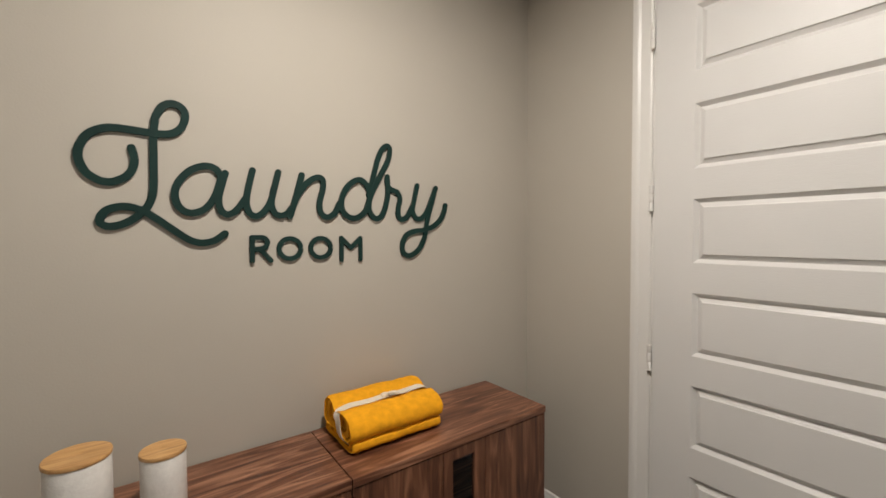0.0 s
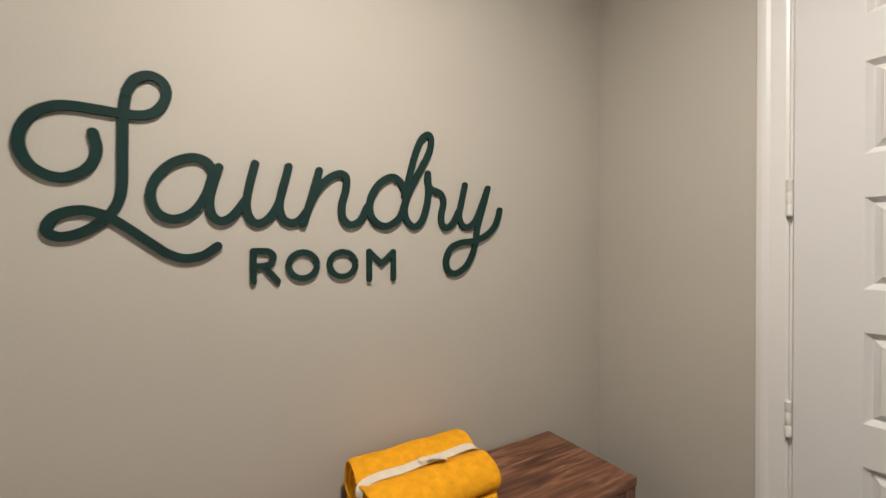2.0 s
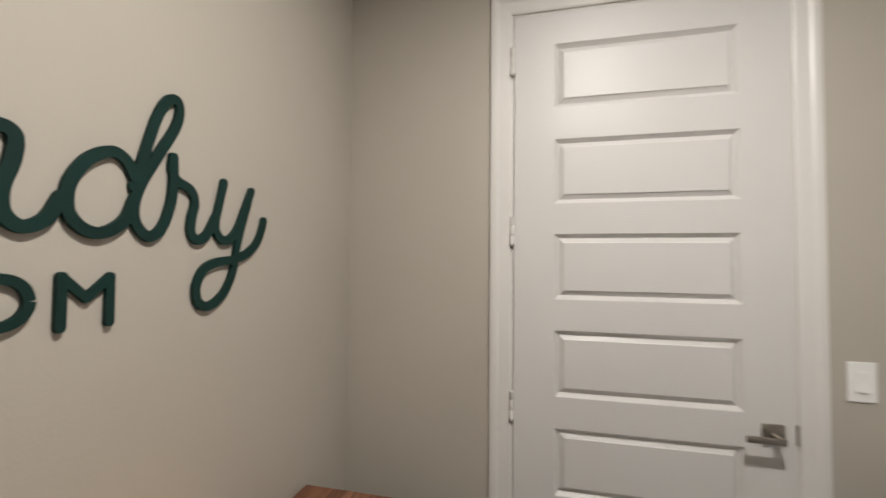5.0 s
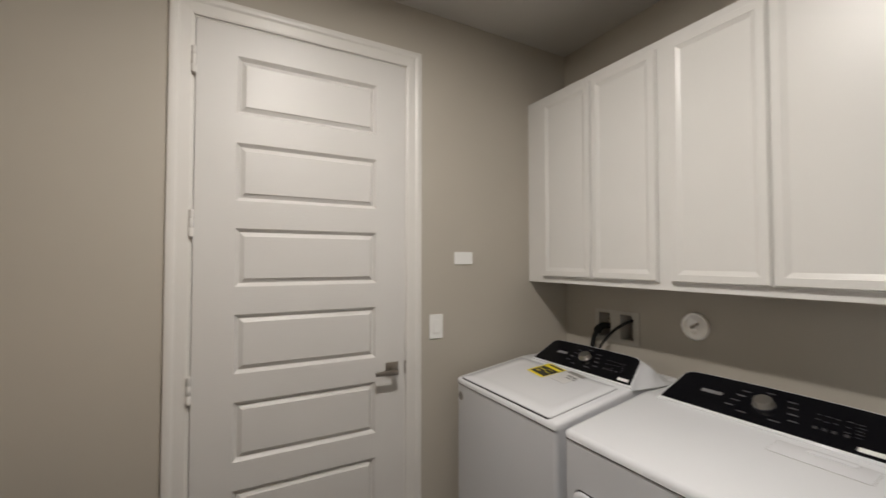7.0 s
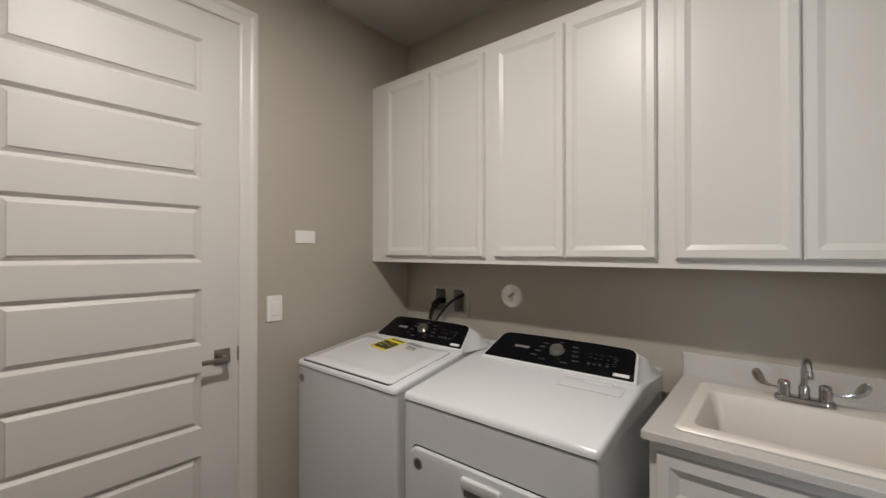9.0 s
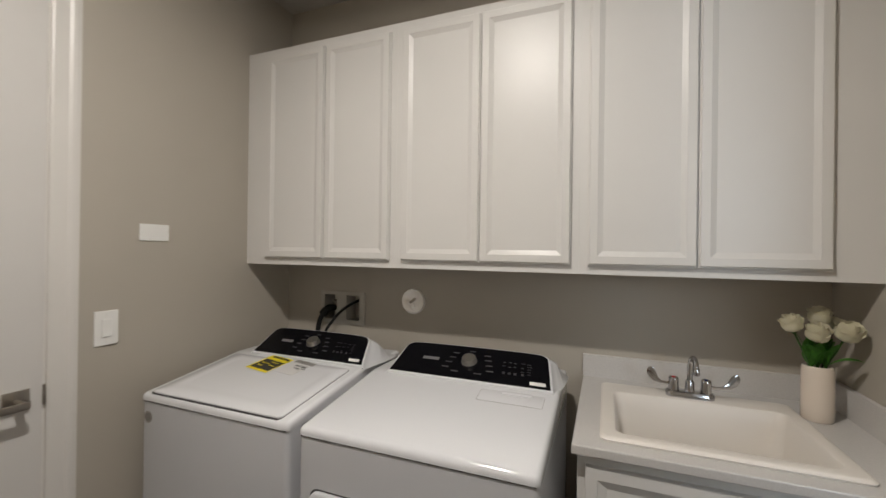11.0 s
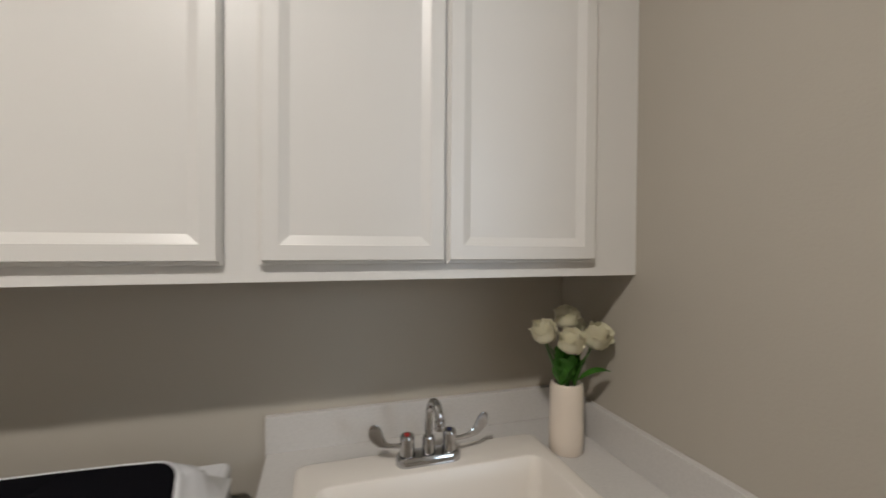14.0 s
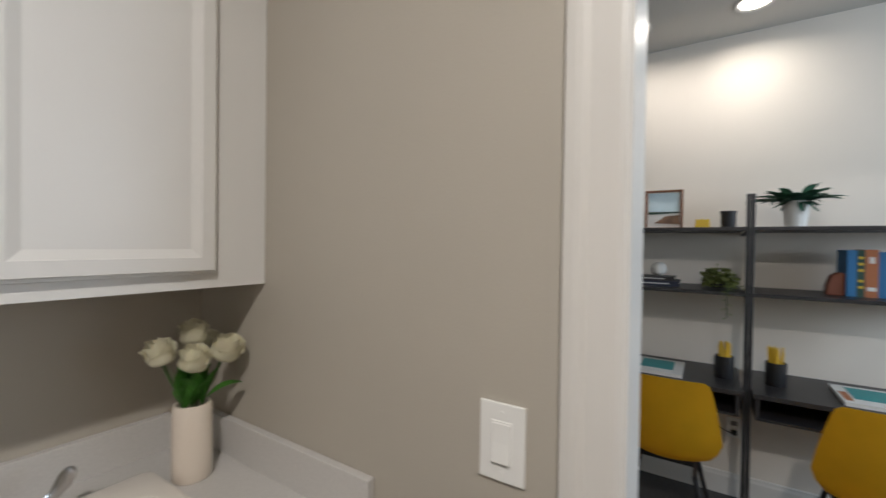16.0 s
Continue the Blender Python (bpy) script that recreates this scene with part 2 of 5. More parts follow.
def lathe(profile, where, seg=32, axis="z"):
    loops = []
    for r, h in profile:
        ring = []
        for i in range(seg):
            a = 2 * math.pi * i / seg
            c, s = r * math.cos(a), r * math.sin(a)
            p = {"z": (c, s, h), "y": (c, h, s), "x": (h, c, s)}[axis]
            ring.append(Vector(where) + Vector(p))
        loops.append(ring)
    return loops_mesh(loops)


def catmull(points, steps=8):
    pts = [Vector(p) for p in points]
    ext = [pts[0] * 2 - pts[1]] + pts + [pts[-1] * 2 - pts[-2]]
    out = []
    for i in range(1, len(ext) - 2):
        p0, p1, p2, p3 = ext[i - 1:i + 3]
        for k in range(steps):
            t = k / steps
            out.append(0.5 * (2 * p1 + (p2 - p0) * t + (2 * p0 - 5 * p1 + 4 * p2 - p3) * t * t + (3 * p1 - p0 - 3 * p2 + p3) * t ** 3))
    out.append(pts[-1])
    return out


def tube(points, radius, seg=12, steps=6, radii=None):
    path = catmull(points, steps) if steps > 1 else [Vector(p) for p in points]
    loops, up = [], Vector((0.31, 0.52, 0.79)).normalized()
    for i, p in enumerate(path):
        d = (path[min(i + 1, len(path) - 1)] - path[max(i - 1, 0)]).normalized()
        u = (up - d * up.dot(d)).normalized()
        up = u
        w = d.cross(u)
        r = radius if radii is None else radii[0] + (radii[1] - radii[0]) * i / (len(path) - 1)
        loops.append([p + r * (math.cos(2 * math.pi * k / seg) * u + math.sin(2 * math.pi * k / seg) * w) for k in range(seg)])
    return loops_mesh(loops)


def prism(profile, lo, hi, axis="x", r=0.0, seg=2):
    """A closed outline pushed along an axis; for x the outline is (y, z), for y (x, z), for z (x, y)."""
    put = {"x": lambda a, b, h: (h, a, b), "y": lambda a, b, h: (a, h, b), "z": lambda a, b, h: (a, b, h)}[axis]
    bm = loops_mesh([[put(a, b, lo) for a, b in profile], [put(a, b, hi) for a, b in profile]])
    bmesh.ops.recalc_face_normals(bm, faces=bm.faces)
    if r:
        bmesh.ops.bevel(bm, geom=list(bm.edges), offset=r, segments=seg, profile=0.5, affect="EDGES")
    return bm


def round_rect(x0, x1, y0, y1, r, n=6):
    pts = []
    for cx, cy, a0 in ((x1 - r, y1 - r, 0), (x0 + r, y1 - r, 90), (x0 + r, y0 + r, 180), (x1 - r, y0 + r, 270)):
        for i in range(n + 1):
            a = radians(a0 + 90 * i / n)
            pts.append((cx + r * math.cos(a), cy + r * math.sin(a)))
    return pts


def casing(face, out, y0, y1, top, profile):
    """Moulding round a door opening in a wall of constant x; out is the side it stands proud on."""
    loops = []
    for u, v in profile:
        x = face + out * v
        loops.append([(x, y0 - u, 0.0), (x, y0 - u, top + u), (x, y1 + u, top + u), (x, y1 + u, 0.0)])
    loops.append(loops[0])
    bm = loops_mesh(loops, False, False, closed=False)
    bmesh.ops.remove_doubles(bm, verts=bm.verts, dist=1e-5)
    return bm


def panelled(rect, panels, loops, to_world, thick):
    """A panelled leaf: rails and stiles round rectangular panels (a0, a1, b0, b1) stacked or single, each with the moulding given as (inset, depth) loops."""
    a0, a1, b0, b1 = rect
    bm = bmesh.new()
    at = lambda a, b, d: bm.verts.new(to_world(a, b, d))
    quad = lambda p: bm.faces.new([at(*q) for q in p])
    pa0, pa1 = panels[0][0], panels[0][1]
    quad([(a0, b0, 0), (pa0, b0, 0), (pa0, b1, 0), (a0, b1, 0)])
    quad([(pa1, b0, 0), (a1, b0, 0), (a1, b1, 0), (pa1, b1, 0)])
    edges = [b0]
    for p in sorted(panels, key=lambda p: p[2]):
        edges += [p[2], p[3]]
    edges.append(b1)
    for lo, hi in zip(edges[::2], edges[1::2]):
        quad([(pa0, lo, 0), (pa1, lo, 0), (pa1, hi, 0), (pa0, hi, 0)])
    for p in panels:
        rings = []
        for inset, depth in loops:
            rings.append([at(p[0] + inset, p[2] + inset, depth), at(p[1] - inset, p[2] + inset, depth), at(p[1] - inset, p[3] - inset, depth), at(p[0] + inset, p[3] - inset, depth)])
        for r, s in zip(rings, rings[1:]):
            for i in range(4):
                bm.faces.new((r[i], r[(i + 1) % 4], s[(i + 1) % 4], s[i]))
        bm.faces.new(rings[-1])
    e = 0.002
    ring = [(a0, b0), (a1, b0), (a1, b1), (a0, b1)]
    grow = [(a0 - e, b0 - e), (a1 + e, b0 - e), (a1 + e, b1 + e), (a0 - e, b1 + e)]
    r1 = [at(a, b, 0) for a, b in ring]
    r2 = [at(a, b, -e) for a, b in grow]
    r3 = [at(a, b, -thick) for a, b in grow]
    for r, s in ((r1, r2), (r2, r3)):
        for i in range(4):
            bm.faces.new((r[i], r[(i + 1) % 4], s[(i + 1) % 4], s[i]))
    bm.faces.new(r3)
    bmesh.ops.remove_doubles(bm, verts=bm.verts, dist=1e-5)
    return bm


def structure(name, bm, mat, label, category):
    return tagged(part(name, bm, mat), label, category, kind="structure")


# ---- structure ----
EX, NY, CZ = 2.464, 2.718, 2.80           # east wall, north wall, ceiling of the laundry room
OX, OZ = -2.36, 2.72                      # far office wall, office ceiling
BX0, BX1, BZ0, BZ1 = 1.952, 2.224, 1.040, 1.202   # hole for the washer outlet box
structure("floor", box(-0.12, 2.7, -0.14, 2.86, -0.1, 0.0), VINYL, "dark brown smooth floor of the laundry room", "floor")
structure("floor_office", box(-2.5, -0.12, -1.62, 4.32, -0.1, 0.0), CARPET, "charcoal carpeted floor of the study", "floor")
structure("ceiling", box(-0.0, EX, 0.0, NY, CZ, CZ + 0.1), CEIL, "flat painted ceiling above the laundry room", "ceiling")
structure("ceiling_office", box(OX, -0.12, -1.5, 4.2, OZ, OZ + 0.1), CEIL, "flat painted ceiling above the study", "ceiling")
structure("wall_south", merge(box(0.0, BX0, -0.12, 0.0, 0, CZ + 0.1), box(BX1, EX, -0.12, 0.0, 0, CZ + 0.1), box(BX0, BX1, -0.12, 0.0, 0, BZ0), box(BX0, BX1, -0.12, 0.0, BZ1, CZ + 0.1)),
          PAINT, "greige painted wall behind the washer and sink", "wall")
structure("wall_north", box(0.0, EX, NY, NY + 0.12, 0, CZ + 0.1), PAINT, "greige painted wall carrying the room sign", "wall")
DY0, DY1, DZ = 1.102, 2.048, 2.485          # east door opening
structure("wall_east", merge(box(EX, EX + 0.12, -0.12, DY0, 0, CZ + 0.1), box(EX, EX + 0.12, DY1, NY + 0.12, 0, CZ + 0.1), box(EX, EX + 0.12, DY0, DY1, DZ, CZ + 0.1)),
          PAINT, "greige painted wall with the panelled door", "wall")
WY0, WY1 = 1.105, 2.050                    # west doorway
structure("wall_west", merge(box(-0.12, 0.0, -1.5, WY0, 0, CZ + 0.1), box(-0.12, 0.0, WY1, 4.2, 0, CZ + 0.1), box(-0.12, 0.0, WY0, WY1, DZ, CZ + 0.1)),
          PAINT, "greige painted wall with the open doorway", "wall")
structure("wall_office_far", box(OX - 0.12, OX, -1.62, 4.32, 0, CZ), OFFICE_PAINT, "light painted study wall behind the desks", "wall")
structure("wall_office_south", box(OX, -0.12, -1.62, -1.5, 0, CZ), OFFICE_PAINT, "light painted end wall of the study", "wall")
structure("wall_office_north", merge(box(OX, -1.75, 4.2, 4.32, 0, CZ), box(-0.35, -0.0, 4.2, 4.32, 0, CZ), box(-1.75, -0.35, 4.2, 4.32, 0, 1.30), box(-1.75, -0.35, 4.2, 4.32, 2.50, CZ)),
          OFFICE_PAINT, "light painted study wall with the window", "wall")
# Window is out of view, assumed as the source of the cool daylight.
window = thing("window_1", (-1.05, 4.26, 1.30), "unseen white framed window assumed in the study wall", "window", kind="structure")
part("window_frame", merge(box(-1.75, -1.70, 4.22, 4.30, 1.30, 2.50), box(-0.40, -0.35, 4.22, 4.30, 1.30, 2.50), box(-1.70, -0.40, 4.22, 4.30, 2.45, 2.50), box(-1.70, -0.40, 4.22, 4.30, 1.30, 1.35)), TRIM, window)
pane = part("pane", box(-1.70, -0.40, 4.255, 4.261, 1.35, 2.45), PANE, window)
pane.visible_shadow = False

CASE = [(0.004, 0.0), (0.004, 0.009), (0.012, 0.012), (0.050, 0.014), (0.060, 0.019), (0.070, 0.020), (0.084, 0.018), (0.086, 0.014), (0.086, 0.0)]


def jamb(x0, x1, y0, y1, top, t=0.0145):
    return merge(box(x0, x1, y0, y0 + t, 0, top), box(x0, x1, y1 - t, y1, 0, top), box(x0, x1, y0 + t, y1 - t, top - t, top))


# Unseen panel, added so no sky light leaks through the door's gaps.
structure("light_stop_behind_door", box(EX + 0.122, EX + 0.142, DY0 - 0.05, DY1 + 0.05, 0, CZ), PAINT, "unseen panel added behind the door to stop sky light", "wall")
structure("trim_east_jamb", jamb(EX - 0.001, EX + 0.121, DY0, DY1, DZ), TRIM, "white painted door jamb", "door jamb")
structure("trim_east_casing", casing(EX, -1, DY0 + 0.012, DY1 - 0.012, DZ - 0.012, CASE), TRIM, "white moulded casing round the panelled door", "door casing")
structure("trim_west_jamb", jamb(-0.121, 0.001, WY0, WY1, DZ), TRIM, "white painted jamb of the open doorway", "door jamb")
structure("trim_west_casing", casing(0.0, 1, WY0 + 0.012, WY1 - 0.012, DZ - 0.012, CASE), TRIM, "white moulded casing round the doorway", "door casing")
structure("trim_office_casing", casing(-0.12, -1, WY0 + 0.012, WY1 - 0.012, DZ - 0.012, CASE), TRIM, "white moulded casing on the study side", "door casing")


def skirting(axis, at, out, lo, hi):
    prof = [(0, 0.0), (out * 0.014, 0.0), (out * 0.014, 0.105), (out * 0.010, 0.118), (out * 0.009, 0.128), (out * 0.004, 0.133), (0, 0.133)]
    return prism([(at + u, z) for u, z in prof], lo, hi, axis)


structure("baseboard", skirting("x", NY, -1, 0.0, EX - 0.015), TRIM, "white painted baseboard along the sign wall", "baseboard")
structure("baseboard_2", skirting("y", EX, -1, DY1 + 0.076, NY - 0.001), TRIM, "white painted baseboard beside the door", "baseboard")
structure("baseboard_3", skirting("y", EX, -1, 0.001, DY0 - 0.076), TRIM, "white painted baseboard by the washer", "baseboard")
structure("baseboard_4", skirting("y", OX, 1, -1.5, 4.2), TRIM, "white painted baseboard of the study", "baseboard")
structure("baseboard_5", skirting("y", 0.0, 1, WY1 + 0.076, NY - 0.015), TRIM, "white painted baseboard beside the doorway", "baseboard")

# ---- the panelled door ----
SX = EX - 0.006
door = thing("door_1", (SX, 1.575, 0.0), "closed white six-panel door with a nickel lever", "door", kind="structure")
tops = [1.98 + 0.359 * k for k in (1.02, 0, -1, -2, -3, -4)]
leaf = panelled((1.1198, 2.0292, 0.014, 2.4655), [(1.266, 1.882, z - 0.246, z) for z in tops],
                [(0, 0), (0.0018, -0.0006), (0.0034, -0.0022), (0.0150, -0.0150), (0.0170, -0.0156), (0.0320, -0.0062), (0.0335, -0.0030), (0.0345, -0.0020), (0.0365, -0.0016)],
                lambda a, b, d: (SX - d, a, b), 0.035)
part("door_leaf", leaf, DOORW, door)
for z in (2.235, 1.579, 0.922, 0.265):
    h = part("hinge", merge(lathe([(0.0, -0.002), (0.004, -0.002), (0.0085, 0.002), (0.0085, 0.034), (0.0074, 0.0355), (0.0085, 0.037), (0.0085, 0.072), (0.0074, 0.0735), (0.0085, 0.075), (0.0085, 0.106), (0.005, 0.109), (0.0, 0.110)], (SX - 0.010, 2.037, z), 14),
                            box(EX - 0.0165, EX - 0.0085, 2.035, 2.047, z + 0.004, z + 0.104, 0.0008, 1)), TRIM, door, "white painted butt hinge", smooth=True)
    part("hinge_pin", lathe([(0, -0.010), (0.004, -0.009), (0.0055, -0.005), (0.004, -0.002), (0, -0.002)], (SX - 0.010, 2.037, z), 10), NICKEL, h, smooth=True)
lever = part("door_handle", merge(box(SX - 0.009, SX - 0.0005, 1.153, 1.219, 0.921, 0.987, 0.002), lathe([(0.0, 0.0), (0.011, 0.0), (0.011, 0.046), (0.0, 0.046)], (SX - 0.055, 1.186, 0.951), 18, "x"),
                                  box(SX - 0.064, SX - 0.053, 1.174, 1.287, 0.941, 0.961, 0.002)), NICKEL, door, "satin nickel lever on a square rose", smooth=True)
part("latch_plate", box(SX - 0.0065, SX + 0.02, 1.1120, 1.1185, 0.922, 0.988, 0.002, 2), NICKEL, door)

# ---- switches and plates ----


def wall_plate(name, x, out, y0, y1, z0, z1, label, rocker):
    th = thing(name, (x, (y0 + y1) / 2, z0), label, "light switch" if rocker else "wall plate")
    a, b = sorted((x, x + out * 0.006))
    part("plate", box(a, b, y0, y1, z0, z1, 0.002), WHITEP, th)
    if rocker:
        ym, zm = (y0 + y1) / 2, (z0 + z1) / 2
        a, b = sorted((x + out * 0.0055, x + out * 0.0075))
        part("surround", box(a, b, ym - 0.0175, ym + 0.0175, zm - 0.0345, zm + 0.0345, 0.0008, 1), WHITEP, th)
        prof = [(x + out * 0.006, zm - 0.031), (x + out * 0.0125, zm - 0.031), (x + out * 0.009, zm), (x + out * 0.0085, zm + 0.031), (x + out * 0.006, zm + 0.031)]
        part("rocker", prism(prof, ym - 0.0155, ym + 0.0155, "y", 0.0008, 1), WHITEP, th)
        for dz in (-0.048, 0.048):
            part("screw", lathe([(0, 0), (0.003, 0), (0.0028, out * 0.001), (0, out * 0.001)], (x + out * 0.006, ym, zm + dz), 10, "x"), WHITEP, th)
    return th


wall_plate("light_switch", EX, -1, 0.898, 0.976, 1.078, 1.204, "white rocker light switch on the wall beside the door", True)
wall_plate("blank_plate", EX, -1, 0.711, 0.826, 1.465, 1.532, "white blank cover plate on the greige wall", False)
wall_plate("light_switch", 0.0, 1, 0.899, 0.977, 1.088, 1.213, "white rocker light switch beside the doorway", True)

# ---- recessed lamps ----


def downlight(x, y, z, label):
    th = thing("recessed_light", (x, y, z), label, "ceiling light", group="recessed ceiling lights")
    part("trim_ring", lathe([(0.066, 0.0), (0.088, 0.0), (0.090, -0.004), (0.086, -0.007), (0.072, -0.006), (0.066, 0.0)], (x, y, z), 40), TRIM, th, smooth=True)
    part("lens", lathe([(0.0, -0.002), (0.0655, -0.002), (0.0655, -0.0005), (0.0, -0.0005)], (x, y, z), 32), LENS, th, "glowing round lens")


downlight(*LAMP, CZ, "lit round recessed light in the laundry ceiling")
for lx, ly in OFFICE_LAMPS:
    downlight(lx, ly, OZ, "lit round recessed light in the study ceiling")

# ---- upper cabinets ----
FACE, DOORF = 0.305, 0.326
UZ0, UZ1 = 1.362, 2.426


def cabinet_leaf(x0, x1, z0, z1, y_front, thick=0.020, frame_w=0.0265):
    return panelled((x0, x1, z0, z1), [(x0 + frame_w, x1 - frame_w, z0 + frame_w, z1 - frame_w)],
                    [(0, 0), (0.0012, -0.0018), (0.0035, -0.0026), (0.0225, -0.0105), (0.0240, -0.0115)], lambda a, b, d: (a, y_front + d, b), thick)


def routed_edge(x0, x1, z0, z1, y_front):
    """The stepped lip behind the edge of a cabinet door."""
    return box(x0 - 0.0065, x1 + 0.0065, y_front - 0.0195, y_front - 0.0085, z0 - 0.0090, z1 + 0.0065, 0.0012, 1)


for x0, x1, leaves, where in ((1.6047, 2.362, ((1.984, 2.326), (1.634, 1.974)), "over the washer"),
                              (0.8477, 1.6045, ((1.2275, 1.574), (0.878, 1.2225)), "over the dryer"),
                              (0.092, 0.8475, ((0.4775, 0.816), (0.127, 0.4725)), "over the sink")):
    cab = thing("wall_cabinet", ((x0 + x1) / 2, 0.0, UZ0), "white two-door wall cabinet hung " + where, "cabinet", group="white wall cabinets")
    slot = (leaves[0][0] + leaves[1][1]) / 2
    part("body", merge(box(x0, slot - 0.002, 0.001, FACE, UZ0, UZ1), box(slot + 0.002, x1, 0.001, FACE, UZ0, UZ1), box(slot - 0.002, slot + 0.002, 0.001, FACE, UZ0, 1.394), box(slot - 0.002, slot + 0.002, 0.001, FACE, 2.386, UZ1)), CABW, cab)
    for a, b in leaves:
        d = part("cabinet_door", cabinet_leaf(a + 0.005, b - 0.005, 1.402, 2.384, DOORF), CABW, cab)
        part("door_lip", routed_edge(a + 0.005, b - 0.005, 1.402, 2.384, DOORF), CABW, d)
structure("trim_cabinet_filler", box(2.3622, EX - 0.001, 0.001, FACE - 0.0004, UZ0, UZ1), CABW, "white filler strip beside the wall cabinets", "filler")
structure("trim_cabinet_filler_2", box(0.001, 0.0918, 0.001, FACE - 0.0004, UZ0, UZ1), CABW, "white filler strip at the wall corner", "filler")

# ---- washer and dryer ----


def deck_z(y):
    return 0.893 + (0.835 - y) / 0.415 * 0.060


def appliance(name, x0, x1, pt, pb, label, category):
    """Body, sloping top and control console. pt, pb: x of the black panel's upper and lower corners."""
    th = thing(name, ((x0 + x1) / 2, 0.5, 0.0), label, category)
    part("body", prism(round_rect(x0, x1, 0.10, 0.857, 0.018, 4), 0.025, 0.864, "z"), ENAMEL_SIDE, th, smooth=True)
    for fx in (x0 + 0.06, x1 - 0.06):
        for fy in (0.16, 0.79):
            part("foot", lathe([(0, 0), (0.024, 0), (0.024, 0.014), (0.012, 0.018), (0.012, 0.03), (0, 0.03)], (fx, fy, 0), 12), DARKGAP, th)
    part("seam", box(x0 + 0.010, x1 - 0.010, 0.70, 0.8585, 0.8602, 0.8662), DARKGAP, th)
    top = prism([(0.10, 0.8645), (0.861, 0.8645), (0.860, 0.8894), (0.42, 0.953), (0.10, 0.953)], x0 - 0.001, x1 + 0.001, "x")
    bmesh.ops.bevel(top, geom=[e for e in top.edges if max(v.co.z for v in e.verts) > 0.875], offset=0.017, segments=5, profile=0.5, affect="EDGES")
    part("top", top, ENAMEL, th, smooth=True)
    tl, tr, bl, br = Vector((pt[1], 0.250, 1.0330)), Vector((pt[0], 0.250, 1.0330)), Vector((pb[1], 0.427, 0.9590)), Vector((pb[0], 0.427, 0.9590))
    nrm = (tr - tl).cross(bl - tl).normalized()
    if nrm.z < 0:
        nrm = -nrm

    def on(u, v, off):
        return tl.lerp(tr, u).lerp(bl.lerp(br, u), v) + nrm * off

    def slab(u0, u1, v0, v1, off, th_):
        bm_ = loops_mesh([[on(u, v, o) for u, v in ((u0, v0), (u1, v0), (u1, v1), (u0, v1))] for o in (off, off + th_)])
        return bm_

    # the panel's outline: small lower corners, large upper corners, a slightly arched top edge
    tall, wide = (bl - tl).length, (tr - tl).length

    def outline(grow):
        gu, gv = grow / wide, grow / tall
        pts = [(-gu, 1 + gv), (1 + gu, 1 + gv)]
        r, rv = (0.034 + grow) / wide, (0.034 + grow) / tall
        arch = lambda u: -0.006 / tall * (1 - (2 * u - 1) ** 2)
        turn_ = [radians(15 * q) for q in range(7)]
        pts += [(1 + gu - r + r * math.cos(a), rv - gv - rv * math.sin(a)) for a in turn_]
        pts += [(u, arch(u) - gv) for u in (0.85, 0.7, 0.5, 0.3, 0.15)]
        pts += [(r - gu - r * math.sin(a), rv - gv - rv * math.cos(a)) for a in turn_]
        return pts

    def back(u, v, share):
        """A point of the console's shell, a share of the way from the panel's rim to the back."""
        p, w = on(u, v, -0.008), min(1.0, max(0.0, v))
        w = w * w * (3 - 2 * w)
        top_x = (pt[1] + 0.020) + (pt[0] - pt[1] - 0.040) * u
        low_x = (x1 - 0.003) + (x0 - x1 + 0.006) * u
        q = Vector((top_x + (low_x - top_x) * w, 0.200 - 0.045 * w, 0.978 - 0.040 * w + 0.003 * (1 - (2 * u - 1) ** 2)))
        swell = 0.010 * math.sin(math.pi * share)
        return p.lerp(q, share) + Vector((math.copysign(swell * min(1, abs(2 * u - 1) ** 4), 0.5 - u), 0, swell * (1 - w)))

    shell = [[on(u, v, 0.0035) for u, v in outline(0.0015)], [on(u, v, 0.0030) for u, v in outline(0.0055)], [on(u, v, -0.0005) for u, v in outline(0.0090)]]
    shell += [[back(u, v, share) for u, v in outline(0.0105)] for share in (0.0, 0.2, 0.45, 0.75, 1.0)]
    console = part("console", loops_mesh(shell), ENAMEL, th, smooth=True)
    panel = part("control_panel", loops_mesh([[on(u, v, o) for u, v in outline(g)] for o, g in ((0.0, 0.0), (0.0052, 0.0), (0.006, -0.0012))]), BLACKP, console, "glossy black control panel")
    k = on(0.495, 0.48, 0.006)
    turn = nrm.to_track_quat("Z", "Y").to_matrix().to_4x4()
    knob = lathe([(0, 0.0016), (0.030, 0.0016), (0.0305, 0.005), (0.0285, 0.007), (0.0270, 0.020), (0.0255, 0.0222), (0, 0.0215)], (0, 0, 0), 32)
    knob.transform(Matrix.Translation(k) @ turn)
    part("dial", knob, KNOBM, console, "silver rotary dial", smooth=True)
    skirt = lathe([(0, 0), (0.0335, 0), (0.0335, 0.0016), (0, 0.0016)], (0, 0, 0), 32)
    skirt.transform(Matrix.Translation(k) @ turn)
    part("dial_skirt", skirt, DARKGAP, console, "dark ring under the dial")
    part("badge", slab(0.17, 0.285, 0.45, 0.54, 0.0062, 0.0006), LOGO, console, "plain silver badge")
    for side in (-1, 1):
        for i, v in enumerate((0.22, 0.37, 0.53, 0.69)):
            c = 0.495 + side * (0.110 + 0.012 * i)
            part("dial_mark", slab(c - 0.022, c + 0.022, v, v + 0.032, 0.0062, 0.0004), GREYTXT, console)
    for u, w, v in ((0.475, 0.04, 0.12), (0.40, 0.045, 0.80), (0.545, 0.05, 0.80)):
        part("dial_mark", slab(u, u + w, v, v + 0.032, 0.0062, 0.0004), GREYTXT, console)
    rt = random.Random(name)
